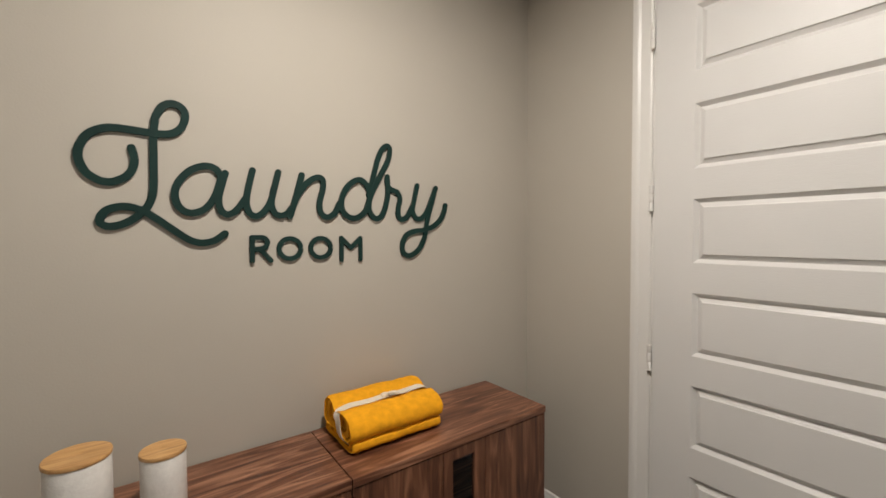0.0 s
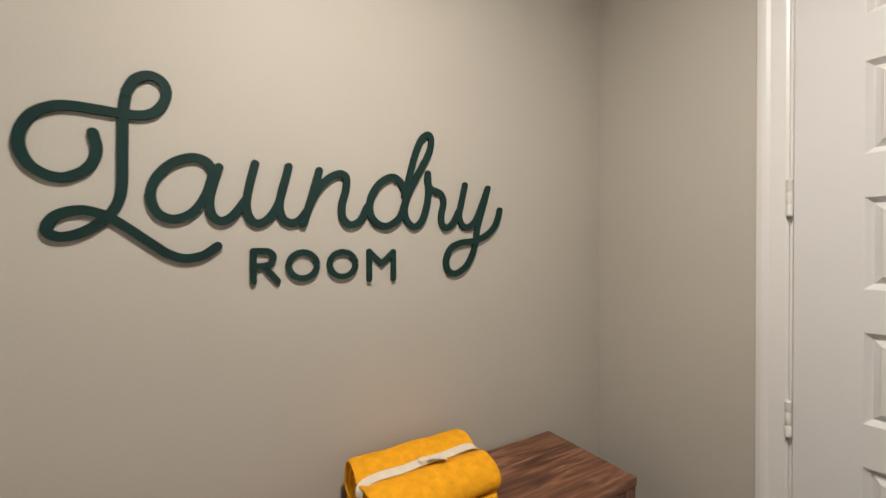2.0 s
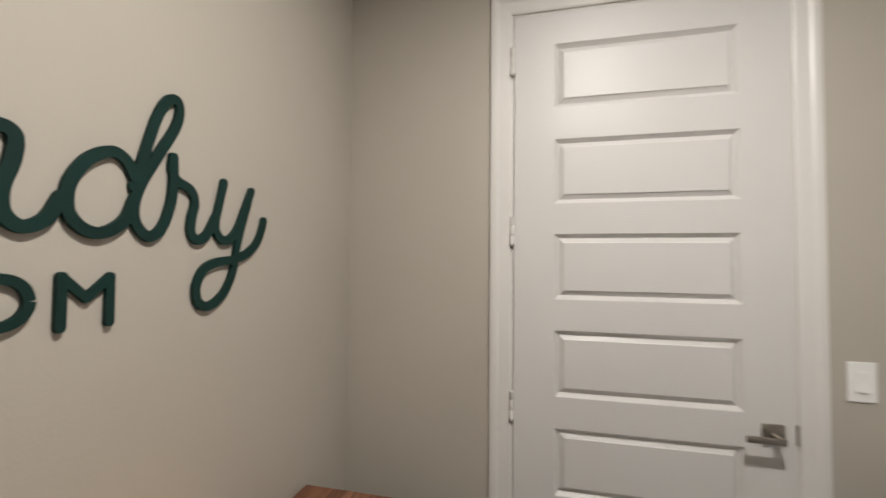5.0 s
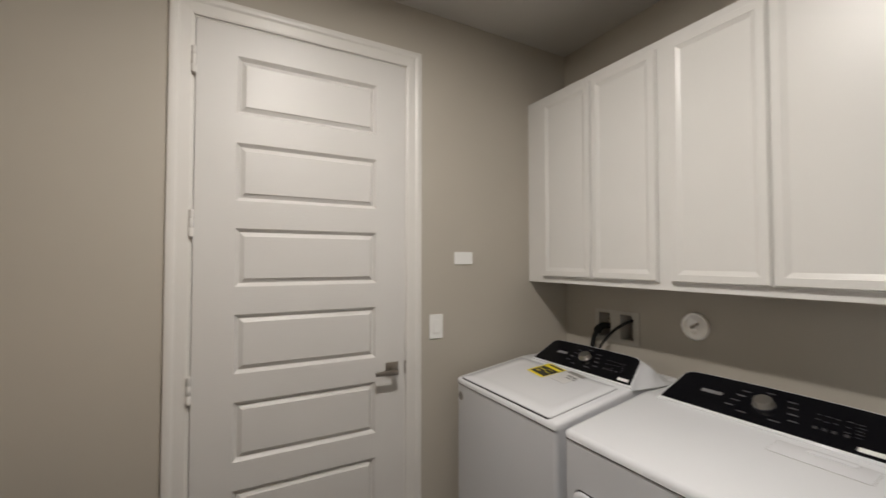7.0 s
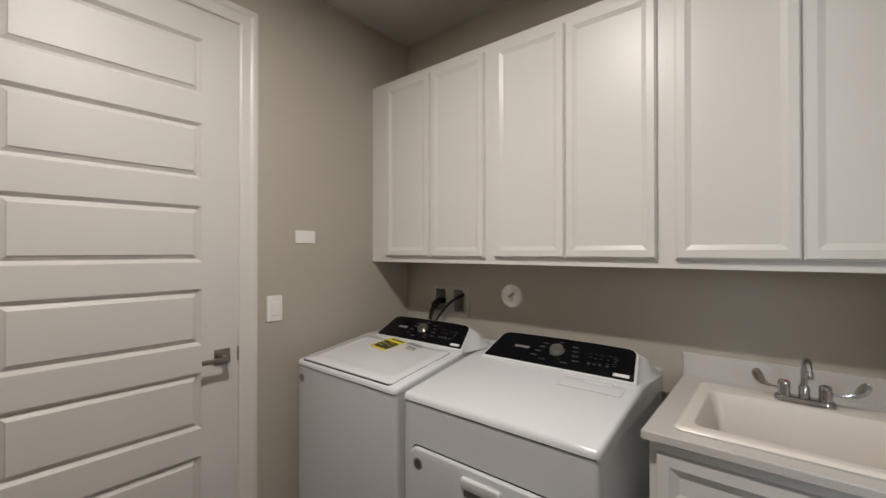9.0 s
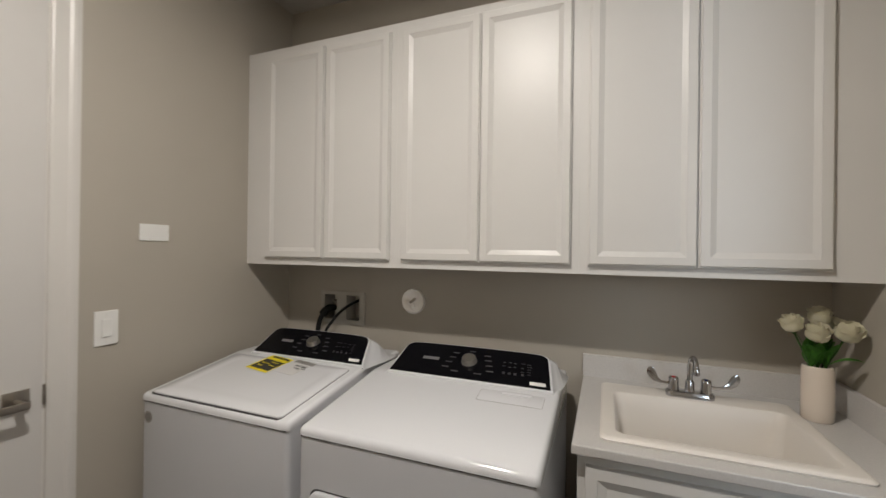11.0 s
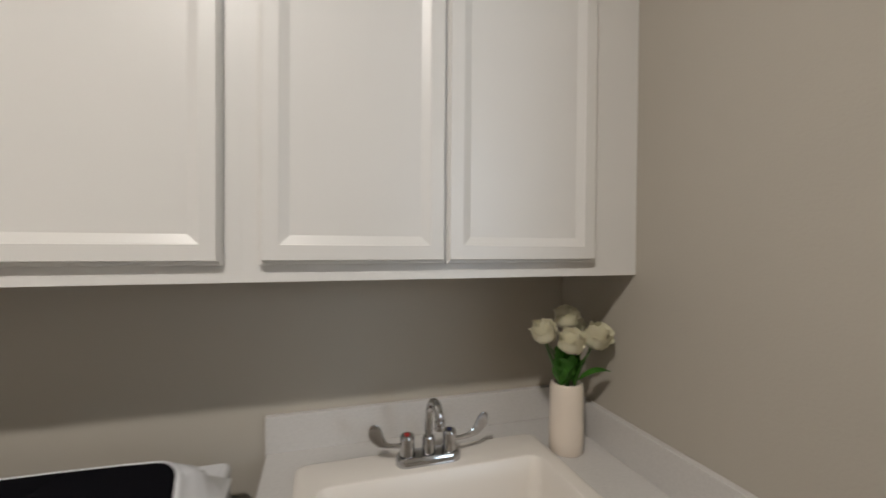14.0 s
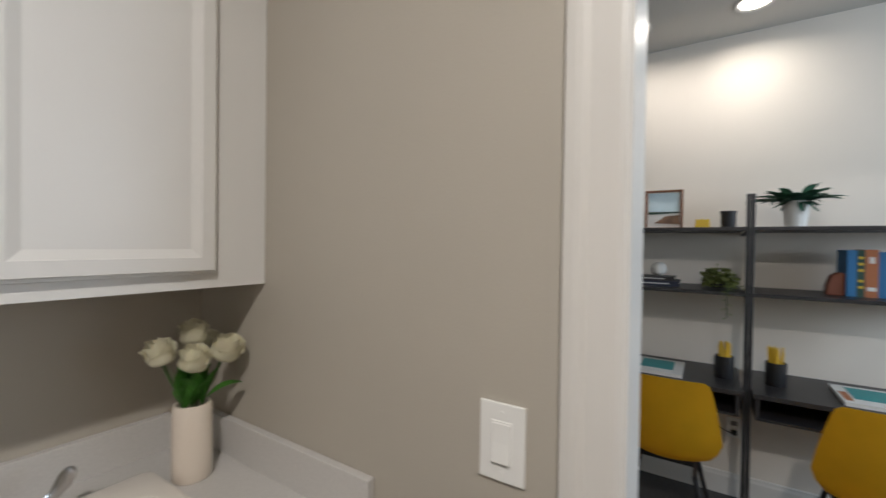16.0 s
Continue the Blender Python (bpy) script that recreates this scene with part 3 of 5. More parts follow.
    for u in (0.715, 0.750, 0.785, 0.830):
        for q in range(rt.choice((2, 3))):
            w, v = rt.uniform(0.016, 0.026), 0.34 + 0.13 * q + rt.uniform(0, 0.03)
            part("option_print", slab(u, u + w, v, v + 0.020, 0.0062, 0.0004), DIMTXT, console)
        part("button_print", slab(u + 0.003, u + 0.021, 0.66, 0.725, 0.0062, 0.0004), DIMTXT, console)
    for q in range(5):
        w = rt.uniform(0.018, 0.034)
        part("option_print", slab(0.868, 0.868 + w, 0.36 + 0.075 * q, 0.378 + 0.075 * q, 0.0062, 0.0004), DIMTXT, console)
    part("rating_label", slab(0.885, 0.975, 0.85, 0.94, 0.0062, 0.0006), WHITEP, console, "small white label")
    return th


washer = appliance("washing_machine", 1.682, 2.382, (1.762, 2.297), (1.692, 2.277), "white top-loading washer with a black console beside the wall", "washer")
# lid
lid_out = round_rect(1.724, 2.346, 0.462, 0.845, 0.016, 5)


def on_deck(pts, dz):
    return [(x, y, deck_z(y) + dz) for x, y in pts]


lid = part("lid", loops_mesh([on_deck(lid_out, -0.004), on_deck(lid_out, 0.004), on_deck(round_rect(1.727, 2.343, 0.465, 0.842, 0.014, 5), 0.0062),
                              on_deck(round_rect(1.775, 2.291, 0.500, 0.785, 0.04, 5), 0.0066), on_deck(round_rect(1.787, 2.279, 0.510, 0.773, 0.04, 5), 0.0054),
                              on_deck(round_rect(1.80, 2.266, 0.520, 0.76, 0.04, 5), 0.0057)]), ENAMEL, washer, smooth=True)
part("lid_gap", loops_mesh([on_deck(round_rect(1.7226, 2.3470, 0.461, 0.8515, 0.014, 5), -0.004), on_deck(round_rect(1.7226, 2.3470, 0.461, 0.8515, 0.014, 5), 0.0009)]), DARKGAP, washer)
label_turn = Matrix.Rotation(radians(-9), 3, "Z")


def deck_label(x, y, w, d, dz, th_=0.0006):
    pts = [Vector((x, y, 0)) + label_turn @ Vector((sx * w / 2, sy * d / 2, 0)) for sx, sy in ((-1, -1), (1, -1), (1, 1), (-1, 1))]
    return loops_mesh([[(p.x, p.y, deck_z(p.y) + dz + o) for p in pts] for o in (0, th_)])


part("energy_label", deck_label(2.093, 0.518, 0.134, 0.138, 0.0072), ENERGY_Y, lid, "yellow energy label")
part("label_print", deck_label(2.092, 0.532, 0.118, 0.082, 0.0080), ENERGY_K, lid, "black print block on the yellow label")
part("label_heading", deck_label(2.078, 0.464, 0.105, 0.013, 0.0080), ENERGY_K, lid)
for dx, dy, w, d in ((0.022, -0.012, 0.050, 0.005), (0.030, 0.012, 0.030, 0.006), (-0.026, 0.006, 0.034, 0.005), (-0.020, -0.022, 0.044, 0.004)):
    part("print_line", deck_label(2.092 + dx, 0.532 + dy, w, d, 0.0087), ENERGY_Y, lid)
part("notice_label", deck_label(1.963, 0.524, 0.118, 0.110, 0.0072), LABEL_W, lid, "clear film label with grey print")
part("notice_print", deck_label(1.940, 0.473, 0.112, 0.024, 0.0082), LABEL_G, lid)
part("notice_lines", merge(deck_label(1.950, 0.506, 0.030, 0.012, 0.0082), deck_label(1.915, 0.512, 0.026, 0.014, 0.0082), deck_label(1.940, 0.528, 0.034, 0.007, 0.0082), deck_label(1.905, 0.530, 0.022, 0.006, 0.0082)), LOGO, lid)


def round_sticker(parent, x, y, z, ring, middle):
    s = part("sticker", lathe([(0, 0), (0.022, 0), (0.022, 0.0008), (0, 0.0008)], (x, y, z), 24, "y"), ring, parent, "round printed sticker")
    part("sticker_print", lathe([(0, 0), (0.015, 0), (0.015, 0.0006), (0, 0.0006)], (x, y + 0.0008, z), 20, "y"), middle, s)


round_sticker(washer, 2.345, 0.857, 0.803, SILVER, LABEL_G)

dryer = appliance("clothes_dryer", 0.900, 1.640, (0.961, 1.550), (0.928, 1.558), "white front-door dryer with a black console beside the sink", "dryer")
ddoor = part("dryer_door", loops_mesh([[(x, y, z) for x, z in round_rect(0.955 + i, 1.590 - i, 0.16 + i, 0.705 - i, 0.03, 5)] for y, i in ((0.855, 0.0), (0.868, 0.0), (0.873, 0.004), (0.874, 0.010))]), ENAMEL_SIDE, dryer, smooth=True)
part("door_gap", loops_mesh([[(x, y, z) for x, z in round_rect(0.950, 1.595, 0.155, 0.710, 0.033, 5)] for y in (0.856, 0.858)]), DARKGAP, dryer)
grip = part("door_handle", loops_mesh([[(x, y, z) for x, z in round_rect(1.195 + i, 1.350 - i, 0.640 + i, 0.678 - i, 0.010, 4)] for y, i in ((0.872, 0.0), (0.882, 0.0), (0.886, 0.004))]), ENAMEL, ddoor, "moulded white pull handle", smooth=True)
# Grey slab paints in the shade of the recess under the handle.
part("grip_recess_shade", box(1.205, 1.340, 0.8735, 0.876, 0.612, 0.640, 0.001, 1), LABEL_G, ddoor)
round_sticker(ddoor, 1.549, 0.874, 0.650, LABEL_G, STICKER_K)
part("lint_cover", loops_mesh([on_deck(round_rect(0.942, 1.164, 0.462, 0.538, 0.006, 3), o) for o in (-0.002, 0.0012)] + [on_deck(round_rect(0.944, 1.162, 0.464, 0.536, 0.006, 3), 0.0020)]), ENAMEL, dryer, "flush lint filter cover", smooth=True)
# Raised slab stands in for the bright reflection at the cover's grip.
part("lint_grip_glint", loops_mesh([on_deck(round_rect(0.982, 1.090, 0.468, 0.486, 0.003, 3), o) for o in (0.001, 0.006)] + [on_deck(round_rect(0.984, 1.088, 0.470, 0.484, 0.003, 3), 0.0075)]), ENAMEL, dryer, "raised white slab for the bright reflection at the finger grip", smooth=True)
part("lint_gap", loops_mesh([on_deck(round_rect(0.941, 1.165, 0.461, 0.539, 0.006, 3), o) for o in (-0.001, 0.0006)]), LABEL_G, dryer)

# ---- outlet box, hoses and vent cap ----
obox = thing("washer_outlet_box", (2.088, 0.0, 1.036), "white recessed washer outlet box with two bays", "outlet box")
W0, W1, H0, H1 = 1.946, 2.230, 1.034, 1.208
bays = ((1.980, 2.062), (2.124, 2.204))
part("flange", merge(box(W0, bays[0][0], 0.0005, 0.008, H0, H1), box(bays[0][1], bays[1][0], 0.0005, 0.008, H0, H1), box(bays[1][1], W1, 0.0005, 0.008, H0, H1),
                     *[box(a, b, 0.0005, 0.008, H0, 1.056) for a, b in bays], *[box(a, b, 0.0005, 0.008, 1.190, H1) for a, b in bays]), BOXM, obox)
for wall_piece in (box(BX0 + 0.001, BX1 - 0.001, -0.088, -0.084, BZ0 + 0.001, BZ1 - 0.001), box(2.064, 2.122, -0.084, 0.0, BZ0 + 0.001, BZ1 - 0.001),
                   box(BX0 + 0.001, 1.978, -0.084, 0.0, BZ0 + 0.001, BZ1 - 0.001), box(2.206, BX1 - 0.001, -0.084, 0.0, BZ0 + 0.001, BZ1 - 0.001),
                   box(1.978, 2.206, -0.084, 0.0, BZ0 + 0.001, 1.054), box(1.978, 2.206, -0.084, 0.0, 1.192, BZ1 - 0.001)):
    part("recess_wall", wall_piece, BOXM, obox)
for vx in (2.005, 2.165):
    part("valve", merge(lathe([(0, 0), (0.012, 0), (0.012, 0.03), (0.018, 0.032), (0.018, 0.045), (0, 0.045)], (vx, -0.045, 1.105), 14), box(vx - 0.004, vx + 0.004, -0.05, -0.01, 1.15, 1.158, 0.001, 1)), NICKEL, obox, smooth=True)
tagged(part("drain_hose", tube([(1.995, -0.03, 1.165), (2.015, 0.022, 1.150), (2.075, 0.040, 1.105), (2.12, 0.055, 1.05), (2.15, 0.075, 0.98), (2.155, 0.085, 0.80), (2.15, 0.07, 0.5), (2.15, 0.06, 0.02)], 0.0075), BLACKHOSE, smooth=True), "black rubber hose curving from the outlet box behind the washer", "hose")
plug = thing("power_cord", (2.185, 0.03, 1.0), "black power cord with a thick moulded plug", "power cord")
part("plug", tube([(2.155, -0.02, 1.115), (2.160, 0.020, 1.118), (2.175, 0.038, 1.105), (2.188, 0.042, 1.085)], 0.0175, radii=(0.016, 0.023)), BLACKHOSE, plug, smooth=True)
part("cord", tube([(2.186, 0.042, 1.090), (2.205, 0.045, 1.055), (2.215, 0.05, 1.0), (2.218, 0.055, 0.9), (2.21, 0.05, 0.5), (2.20, 0.05, 0.02)], 0.013), BLACKHOSE, plug, smooth=True)

cap = thing("vent_cap", (1.660, 0.0, 1.116), "round shiny silver vent cap on the wall", "vent cap")
part("disc", lathe([(0, 0.0), (0.064, 0.0), (0.064, 0.008), (0.061, 0.013), (0.055, 0.014), (0.050, 0.011), (0, 0.011)], (1.660, 0.001, 1.180), 40, "y"), CAPM, cap, smooth=True)
blade_bm = box(-0.019, 0.019, 0.0, 0.016, -0.006, 0.006, 0.003, 2)
blade_bm.transform(Matrix.Translation((1.658, 0.011, 1.186)) @ Matrix.Rotation(radians(38), 4, "Y"))
part("pull_tab", blade_bm, NICKEL, cap, "raised folded pull tab", smooth=True)
part("boss", lathe([(0, 0), (0.016, 0), (0.013, 0.007), (0.006, 0.010), (0, 0.010)], (1.663, 0.011, 1.160), 20, "y"), CAPM, cap, smooth=True)

# ---- sink cabinet, worktop, sink ----
base = thing("sink_cabinet", (0.415, 0.33, 0.0), "white base cabinet under the laundry sink", "cabinet")
part("body", merge(box(0.022, 0.826, 0.022, 0.655, 0.10, 0.60), box(0.022, 0.04, 0.022, 0.655, 0.60, 0.882), box(0.808, 0.826, 0.022, 0.655, 0.60, 0.882), box(0.04, 0.808, 0.637, 0.655, 0.60, 0.882)), CABW, base)
part("toe_kick", box(0.022, 0.826, 0.022, 0.58, 0.0, 0.10), CABW, base)
part("drawer_front", cabinet_leaf(0.045, 0.802, 0.690, 0.846, 0.674, 0.019, 0.030), CABW, base)
for a, b in ((0.045, 0.420), (0.427, 0.802)):
    part("cabinet_door", cabinet_leaf(a, b, 0.125, 0.680, 0.674, 0.019), CABW, base)

RX0, RX1, RY0, RY1 = 0.163, 0.768, 0.112, 0.640
bm = bmesh.new()
outer, inner = [(0.002, 0.002), (0.840, 0.002), (0.840, 0.694), (0.002, 0.694)], [(0.20, 0.15), (0.732, 0.15), (0.732, 0.60), (0.20, 0.60)]
o_t, o_b = [bm.verts.new((*p, 0.912)) for p in outer], [bm.verts.new((*p, 0.884)) for p in outer]
i_t, i_b = [bm.verts.new((*p, 0.912)) for p in inner], [bm.verts.new((*p, 0.884)) for p in inner]
for i in range(4):
    j = (i + 1) % 4
    bm.faces.new((o_t[i], o_t[j], i_t[j], i_t[i]))
    bm.faces.new((o_b[i], i_b[i], i_b[j], o_b[j]))
    bm.faces.new((o_t[i], o_b[i], o_b[j], o_t[j]))
    bm.faces.new((i_t[i], i_t[j], i_b[j], i_b[i]))
bmesh.ops.bevel(bm, geom=[e for e in bm.edges if e.verts[0] in o_t and e.verts[1] in o_t or e.verts[0] in o_b and e.verts[1] in o_b], offset=0.004, segments=2, profile=0.5, affect="EDGES")
worktop = tagged(part("worktop", bm, COUNTER), "pale grey laminate worktop with a cut-out for the sink", "worktop")
tagged(part("backsplash", box(0.002, 0.842, 0.001, 0.020, 0.9118, 1.004, 0.0015), COUNTER), "pale grey low backsplash along the wall behind the sink", "backsplash")
tagged(part("side_splash", box(0.001, 0.020, 0.0205, 0.667, 0.9118, 1.006, 0.0015), COUNTER), "pale grey low splash along the side wall", "backsplash")

sink = thing("laundry_sink", (0.465, 0.37, 0.913), "deep cream drop-in utility sink", "sink")
ring = lambda dx, y0, y1, r, z: [(x, y, z) for x, y in round_rect(RX0 + dx, RX1 - dx, y0, y1, r, 8)]
basin = loops_mesh([ring(0.002, RY0 + 0.002, RY1 - 0.002, 0.022, 0.9125), ring(0.0, RY0, RY1, 0.022, 0.9175), ring(0.004, RY0 + 0.004, RY1 - 0.004, 0.024, 0.923), ring(0.012, RY0 + 0.012, RY1 - 0.012, 0.026, 0.925),
                    ring(0.040, 0.218, 0.600, 0.034, 0.925), ring(0.0425, 0.2205, 0.5975, 0.032, 0.9243), ring(0.0445, 0.2225, 0.5955, 0.031, 0.9215), ring(0.053, 0.231, 0.587, 0.034, 0.88),
                    ring(0.075, 0.250, 0.570, 0.05, 0.70), ring(0.095, 0.268, 0.552, 0.05, 0.665), ring(0.13, 0.30, 0.52, 0.05, 0.655)], cap_start=False)
part("basin", basin, SINKM, sink, smooth=True)
part("drain", lathe([(0, 0.0), (0.042, 0.0), (0.042, 0.003), (0.034, 0.004), (0.03, 0.001), (0, 0.001)], (0.465, 0.40, 0.6555), 28), CHROME, sink, smooth=True)

FX, FY, FZ = 0.470, 0.175, 0.9255
tap = thing("faucet", (FX, FY, FZ), "chrome two-handle faucet with wrist blade levers on the sink", "faucet")
part("base_plate", loops_mesh([[(x, y, FZ + z) for x, y in round_rect(FX - 0.077 + i, FX + 0.077 - i, FY - 0.026 + i, FY + 0.026 - i, 0.024 - i, 6)] for z, i in ((0, 0), (0.014, 0.0), (0.020, 0.004), (0.021, 0.010))]), CHROME, tap, smooth=True)
part("spout", merge(lathe([(0, 0), (0.0165, 0), (0.0158, 0.004), (0.0150, 0.034), (0.0125, 0.040), (0, 0.040)], (FX, FY, FZ + 0.018), 20),
                    tube([(FX, FY, FZ + 0.05), (FX, FY + 0.001, FZ + 0.09), (FX - 0.001, FY + 0.006, FZ + 0.122), (FX - 0.004, FY + 0.021, FZ + 0.143), (FX - 0.007, FY + 0.040, FZ + 0.144), (FX - 0.009, FY + 0.054, FZ + 0.126), (FX - 0.010, FY + 0.057, FZ + 0.102)], 0.0092, 16), lathe([(0, 0), (0.0112, 0), (0.0115, 0.002), (0.0112, 0.020), (0.0095, 0.023), (0, 0.023)], (FX - 0.010, FY + 0.057, FZ + 0.094), 18)), CHROME, tap, "curved chrome spout", smooth=True)
for s, mark in ((1, REDP), (-1, BLUEP)):
    hx = FX + s * 0.051
    hub = part("handle_hub", lathe([(0, 0), (0.0185, 0), (0.0180, 0.006), (0.0165, 0.030), (0.0172, 0.034), (0.0165, 0.043), (0.0140, 0.047), (0, 0.047)], (hx, FY, FZ + 0.019), 20), CHROME, tap, smooth=True)
    part("index_ring", lathe([(0, 0), (0.006, 0), (0.006, 0.002), (0, 0.002)], (hx, FY, FZ + 0.066), 18), mark, hub)
    blade = []
    for px, pz, w, t in ((0.008, 0.042, 0.0060, 0.0060), (0.032, 0.040, 0.0052, 0.0050), (0.052, 0.041, 0.0065, 0.004), (0.070, 0.048, 0.0115, 0.0035), (0.082, 0.061, 0.0155, 0.003), (0.089, 0.076, 0.0165, 0.003), (0.093, 0.088, 0.0145, 0.0028), (0.0955, 0.097, 0.0095, 0.0025), (0.0965, 0.101, 0.004, 0.002)):
        lean = max(0.0, min(1.0, (px - 0.045) / 0.04))
        slope = Vector((-lean, 0, 1.05 - lean * 0.75)).normalized()
        c = Vector((hx + s * px * (0.80 if s > 0 else 1.0), FY - 0.15 * px, FZ + 0.041 + (pz - 0.041) * 0.82))
        n_ = Vector((s * slope.x, 0, slope.z))
        flat = lambda q: math.copysign(abs(q) ** 0.45, q)
        blade.append([c + Vector((0, 0.8 * t * flat(math.cos(a)), 0)) + n_ * w * 0.95 * flat(math.sin(a)) for a in [2 * math.pi * q / 12 for q in range(12)]])
    part("blade", loops_mesh(blade), CHROME, hub, "wide wrist blade lever", smooth=True)

# ---- vase of roses ----
VX, VY = 0.117, 0.203
tagged(part("vase", lathe([(0, 0), (0.039, 0), (0.0420, 0.004), (0.0425, 0.06), (0.042, 0.138), (0.0415, 0.163), (0.039, 0.172), (0.035, 0.174), (0.032, 0.171), (0.031, 0.150), (0.032, 0.02), (0, 0.015)], (VX, VY, 0.9125), 40), VASEM, smooth=True), "cream ceramic cylinder vase standing beside the sink", "vase")
rnd = random.Random(5)


def petal(ang, r, h, wide, curl, twist):
    """One cupped petal of a bloom that stands on the origin."""
    rows = []
    for i in range(7):
        v = i / 6
        rr = r * (0.30 + 0.70 * math.sin(math.pi / 2 * min(1, v / 0.5))) * (1 - 0.16 * max(0, v - 0.5)) + curl * max(0, v - 0.72) * 3.6
        z = h * v ** 1.25 - curl * 1.2 * max(0, v - 0.8) * 3
        w = wide * math.sin(math.pi * (0.22 + 0.52 * v))
        row = []
        for j in range(7):
            k = j / 3 - 1
            a = ang + w * k + twist * v
            rk = rr * (1 - 0.10 * k * (1 if twist > 0 else -1))
            ruffle = 0.0022 * v * v * math.sin(4.1 * k + 9 * ang)
            row.append(((rk + ruffle) * math.cos(a), (rk + ruffle) * math.sin(a), z - 0.0060 * abs(k) ** 3 * v * v + 0.6 * ruffle))
        rows.append(row)
    bm_ = bmesh.new()
    vs = [[bm_.verts.new(p) for p in row] for row in rows]
    for a, b in zip(vs, vs[1:]):
        for j in range(6):
            bm_.faces.new((a[j], a[j + 1], b[j + 1], b[j]))
    bmesh.ops.solidify(bm_, geom=bm_.faces[:], thickness=0.0009)
    return bm_


def leaf_blade(start, tip, wide, sag=0.01):
    a, b = Vector(start), Vector(tip)
    d = (b - a)
    side = d.cross(Vector((0, 0, 1))).normalized()
    bm_ = bmesh.new()
    prev = None
    for i in range(7):
        v = i / 6
        c = a.lerp(b, v) + Vector((0, 0, -sag * (2 * v - 1) ** 2))
        w = wide * math.sin(math.pi * min(0.98, 0.04 + v * 0.94)) ** 0.8
        row = [bm_.verts.new(c - side * w + Vector((0, 0, 0.25 * w))), bm_.verts.new(c), bm_.verts.new(c + side * w + Vector((0, 0, 0.25 * w)))]
        if prev:
            for j in range(2):
                bm_.faces.new((prev[j], prev[j + 1], row[j + 1], row[j]))
        prev = row
    bmesh.ops.solidify(bm_, geom=bm_.faces[:], thickness=0.0008)
    return bm_


HEADS = (((0.182, 0.208, 1.192), (0.25, 0.12, 0.95), 0.98), ((0.106, 0.180, 1.216), (0.0, 0.10, 1.0), 1.0), ((0.131, 0.232, 1.170), (0.02, 0.34, 0.94), 1.04),
         ((0.062, 0.225, 1.178), (-0.18, 0.48, 0.86), 1.12), ((0.062, 0.150, 1.190), (-0.25, -0.05, 0.96), 0.85))
for (hx, hy, hz), axis, size in HEADS:
    rose = thing("rose", (VX, VY, 0.93), "ivory silk rose on a green stem in the vase", "flower", group="roses in the vase")
    part("stem", tube([(VX + (hx - VX) * 0.15, VY + (hy - VY) * 0.15, 0.932), (VX + (hx - VX) * 0.3, VY + (hy - VY) * 0.3, 1.07), (hx, hy, hz)], 0.0028, 8), STEM, rose, smooth=True)
    set_ = Matrix.Translation((hx, hy, hz)) @ Vector(axis).to_track_quat("Z", "Y").to_matrix().to_4x4()
    calyx = lathe([(0, -0.008), (0.005, -0.006), (0.010, 0.001), (0.012, 0.006), (0, 0.006)], (0, 0, 0), 10)
    calyx.transform(set_)
    bloom = part("bloom", calyx, STEM, rose, "ivory cupped bloom on a green calyx")
    for k, (n_, r, h, wide, curl) in enumerate(((2, 0.007, 0.058, 1.8, 0.0), (3, 0.0125, 0.059, 1.4, 0.0008), (3, 0.0180, 0.058, 1.35, 0.0015), (3, 0.0225, 0.056, 1.3, 0.0022), (4, 0.0260, 0.053, 1.15, 0.0036), (4, 0.0280, 0.047, 1.05, 0.0065))):
        for i in range(n_):
            p = petal(2 * math.pi * (i + 0.5 * (k % 2)) / n_ + rnd.uniform(-0.2, 0.2), r * size * rnd.uniform(0.94, 1.06), h * size * rnd.uniform(0.94, 1.05), wide, curl * size, rnd.uniform(0.1, 0.35))
            p.transform(set_)
            part("petal", p, PETAL, bloom, smooth=True)
    for i in range(5):
        a = rnd.uniform(-0.4, 3.5)
        m0 = Vector((VX, VY, 0)).lerp(Vector((hx, hy, 0)), 0.3)
        m0.z = rnd.uniform(1.08, 1.105)
        ln = rnd.uniform(0.015, 0.048)
        tip = m0 + Vector((ln * math.cos(a), ln * math.sin(a) * 0.8, rnd.uniform(0.045, 0.105)))
        tip.x = max(0.015, tip.x)
        part("leaf", leaf_blade(m0, tip, rnd.uniform(0.018, 0.028), 0.006), LEAF, rose, smooth=True)
    if axis[0] > 0.2:
        part("leaf", leaf_blade((hx - 0.004, hy + 0.004, hz - 0.002), (hx - 0.030, hy + 0.012, hz - 0.058), 0.014, 0.002), LEAF, rose, smooth=True)
    if axis[1] > 0.4:
        part("leaf", leaf_blade((VX - 0.02, VY + 0.02, 1.105), (VX - 0.092, VY + 0.050, 1.128), 0.019, 0.010), LEAF, rose, smooth=True)

# ---- sideboards ----
TZ, FRONT, BACK = 0.755, 2.325, 2.702


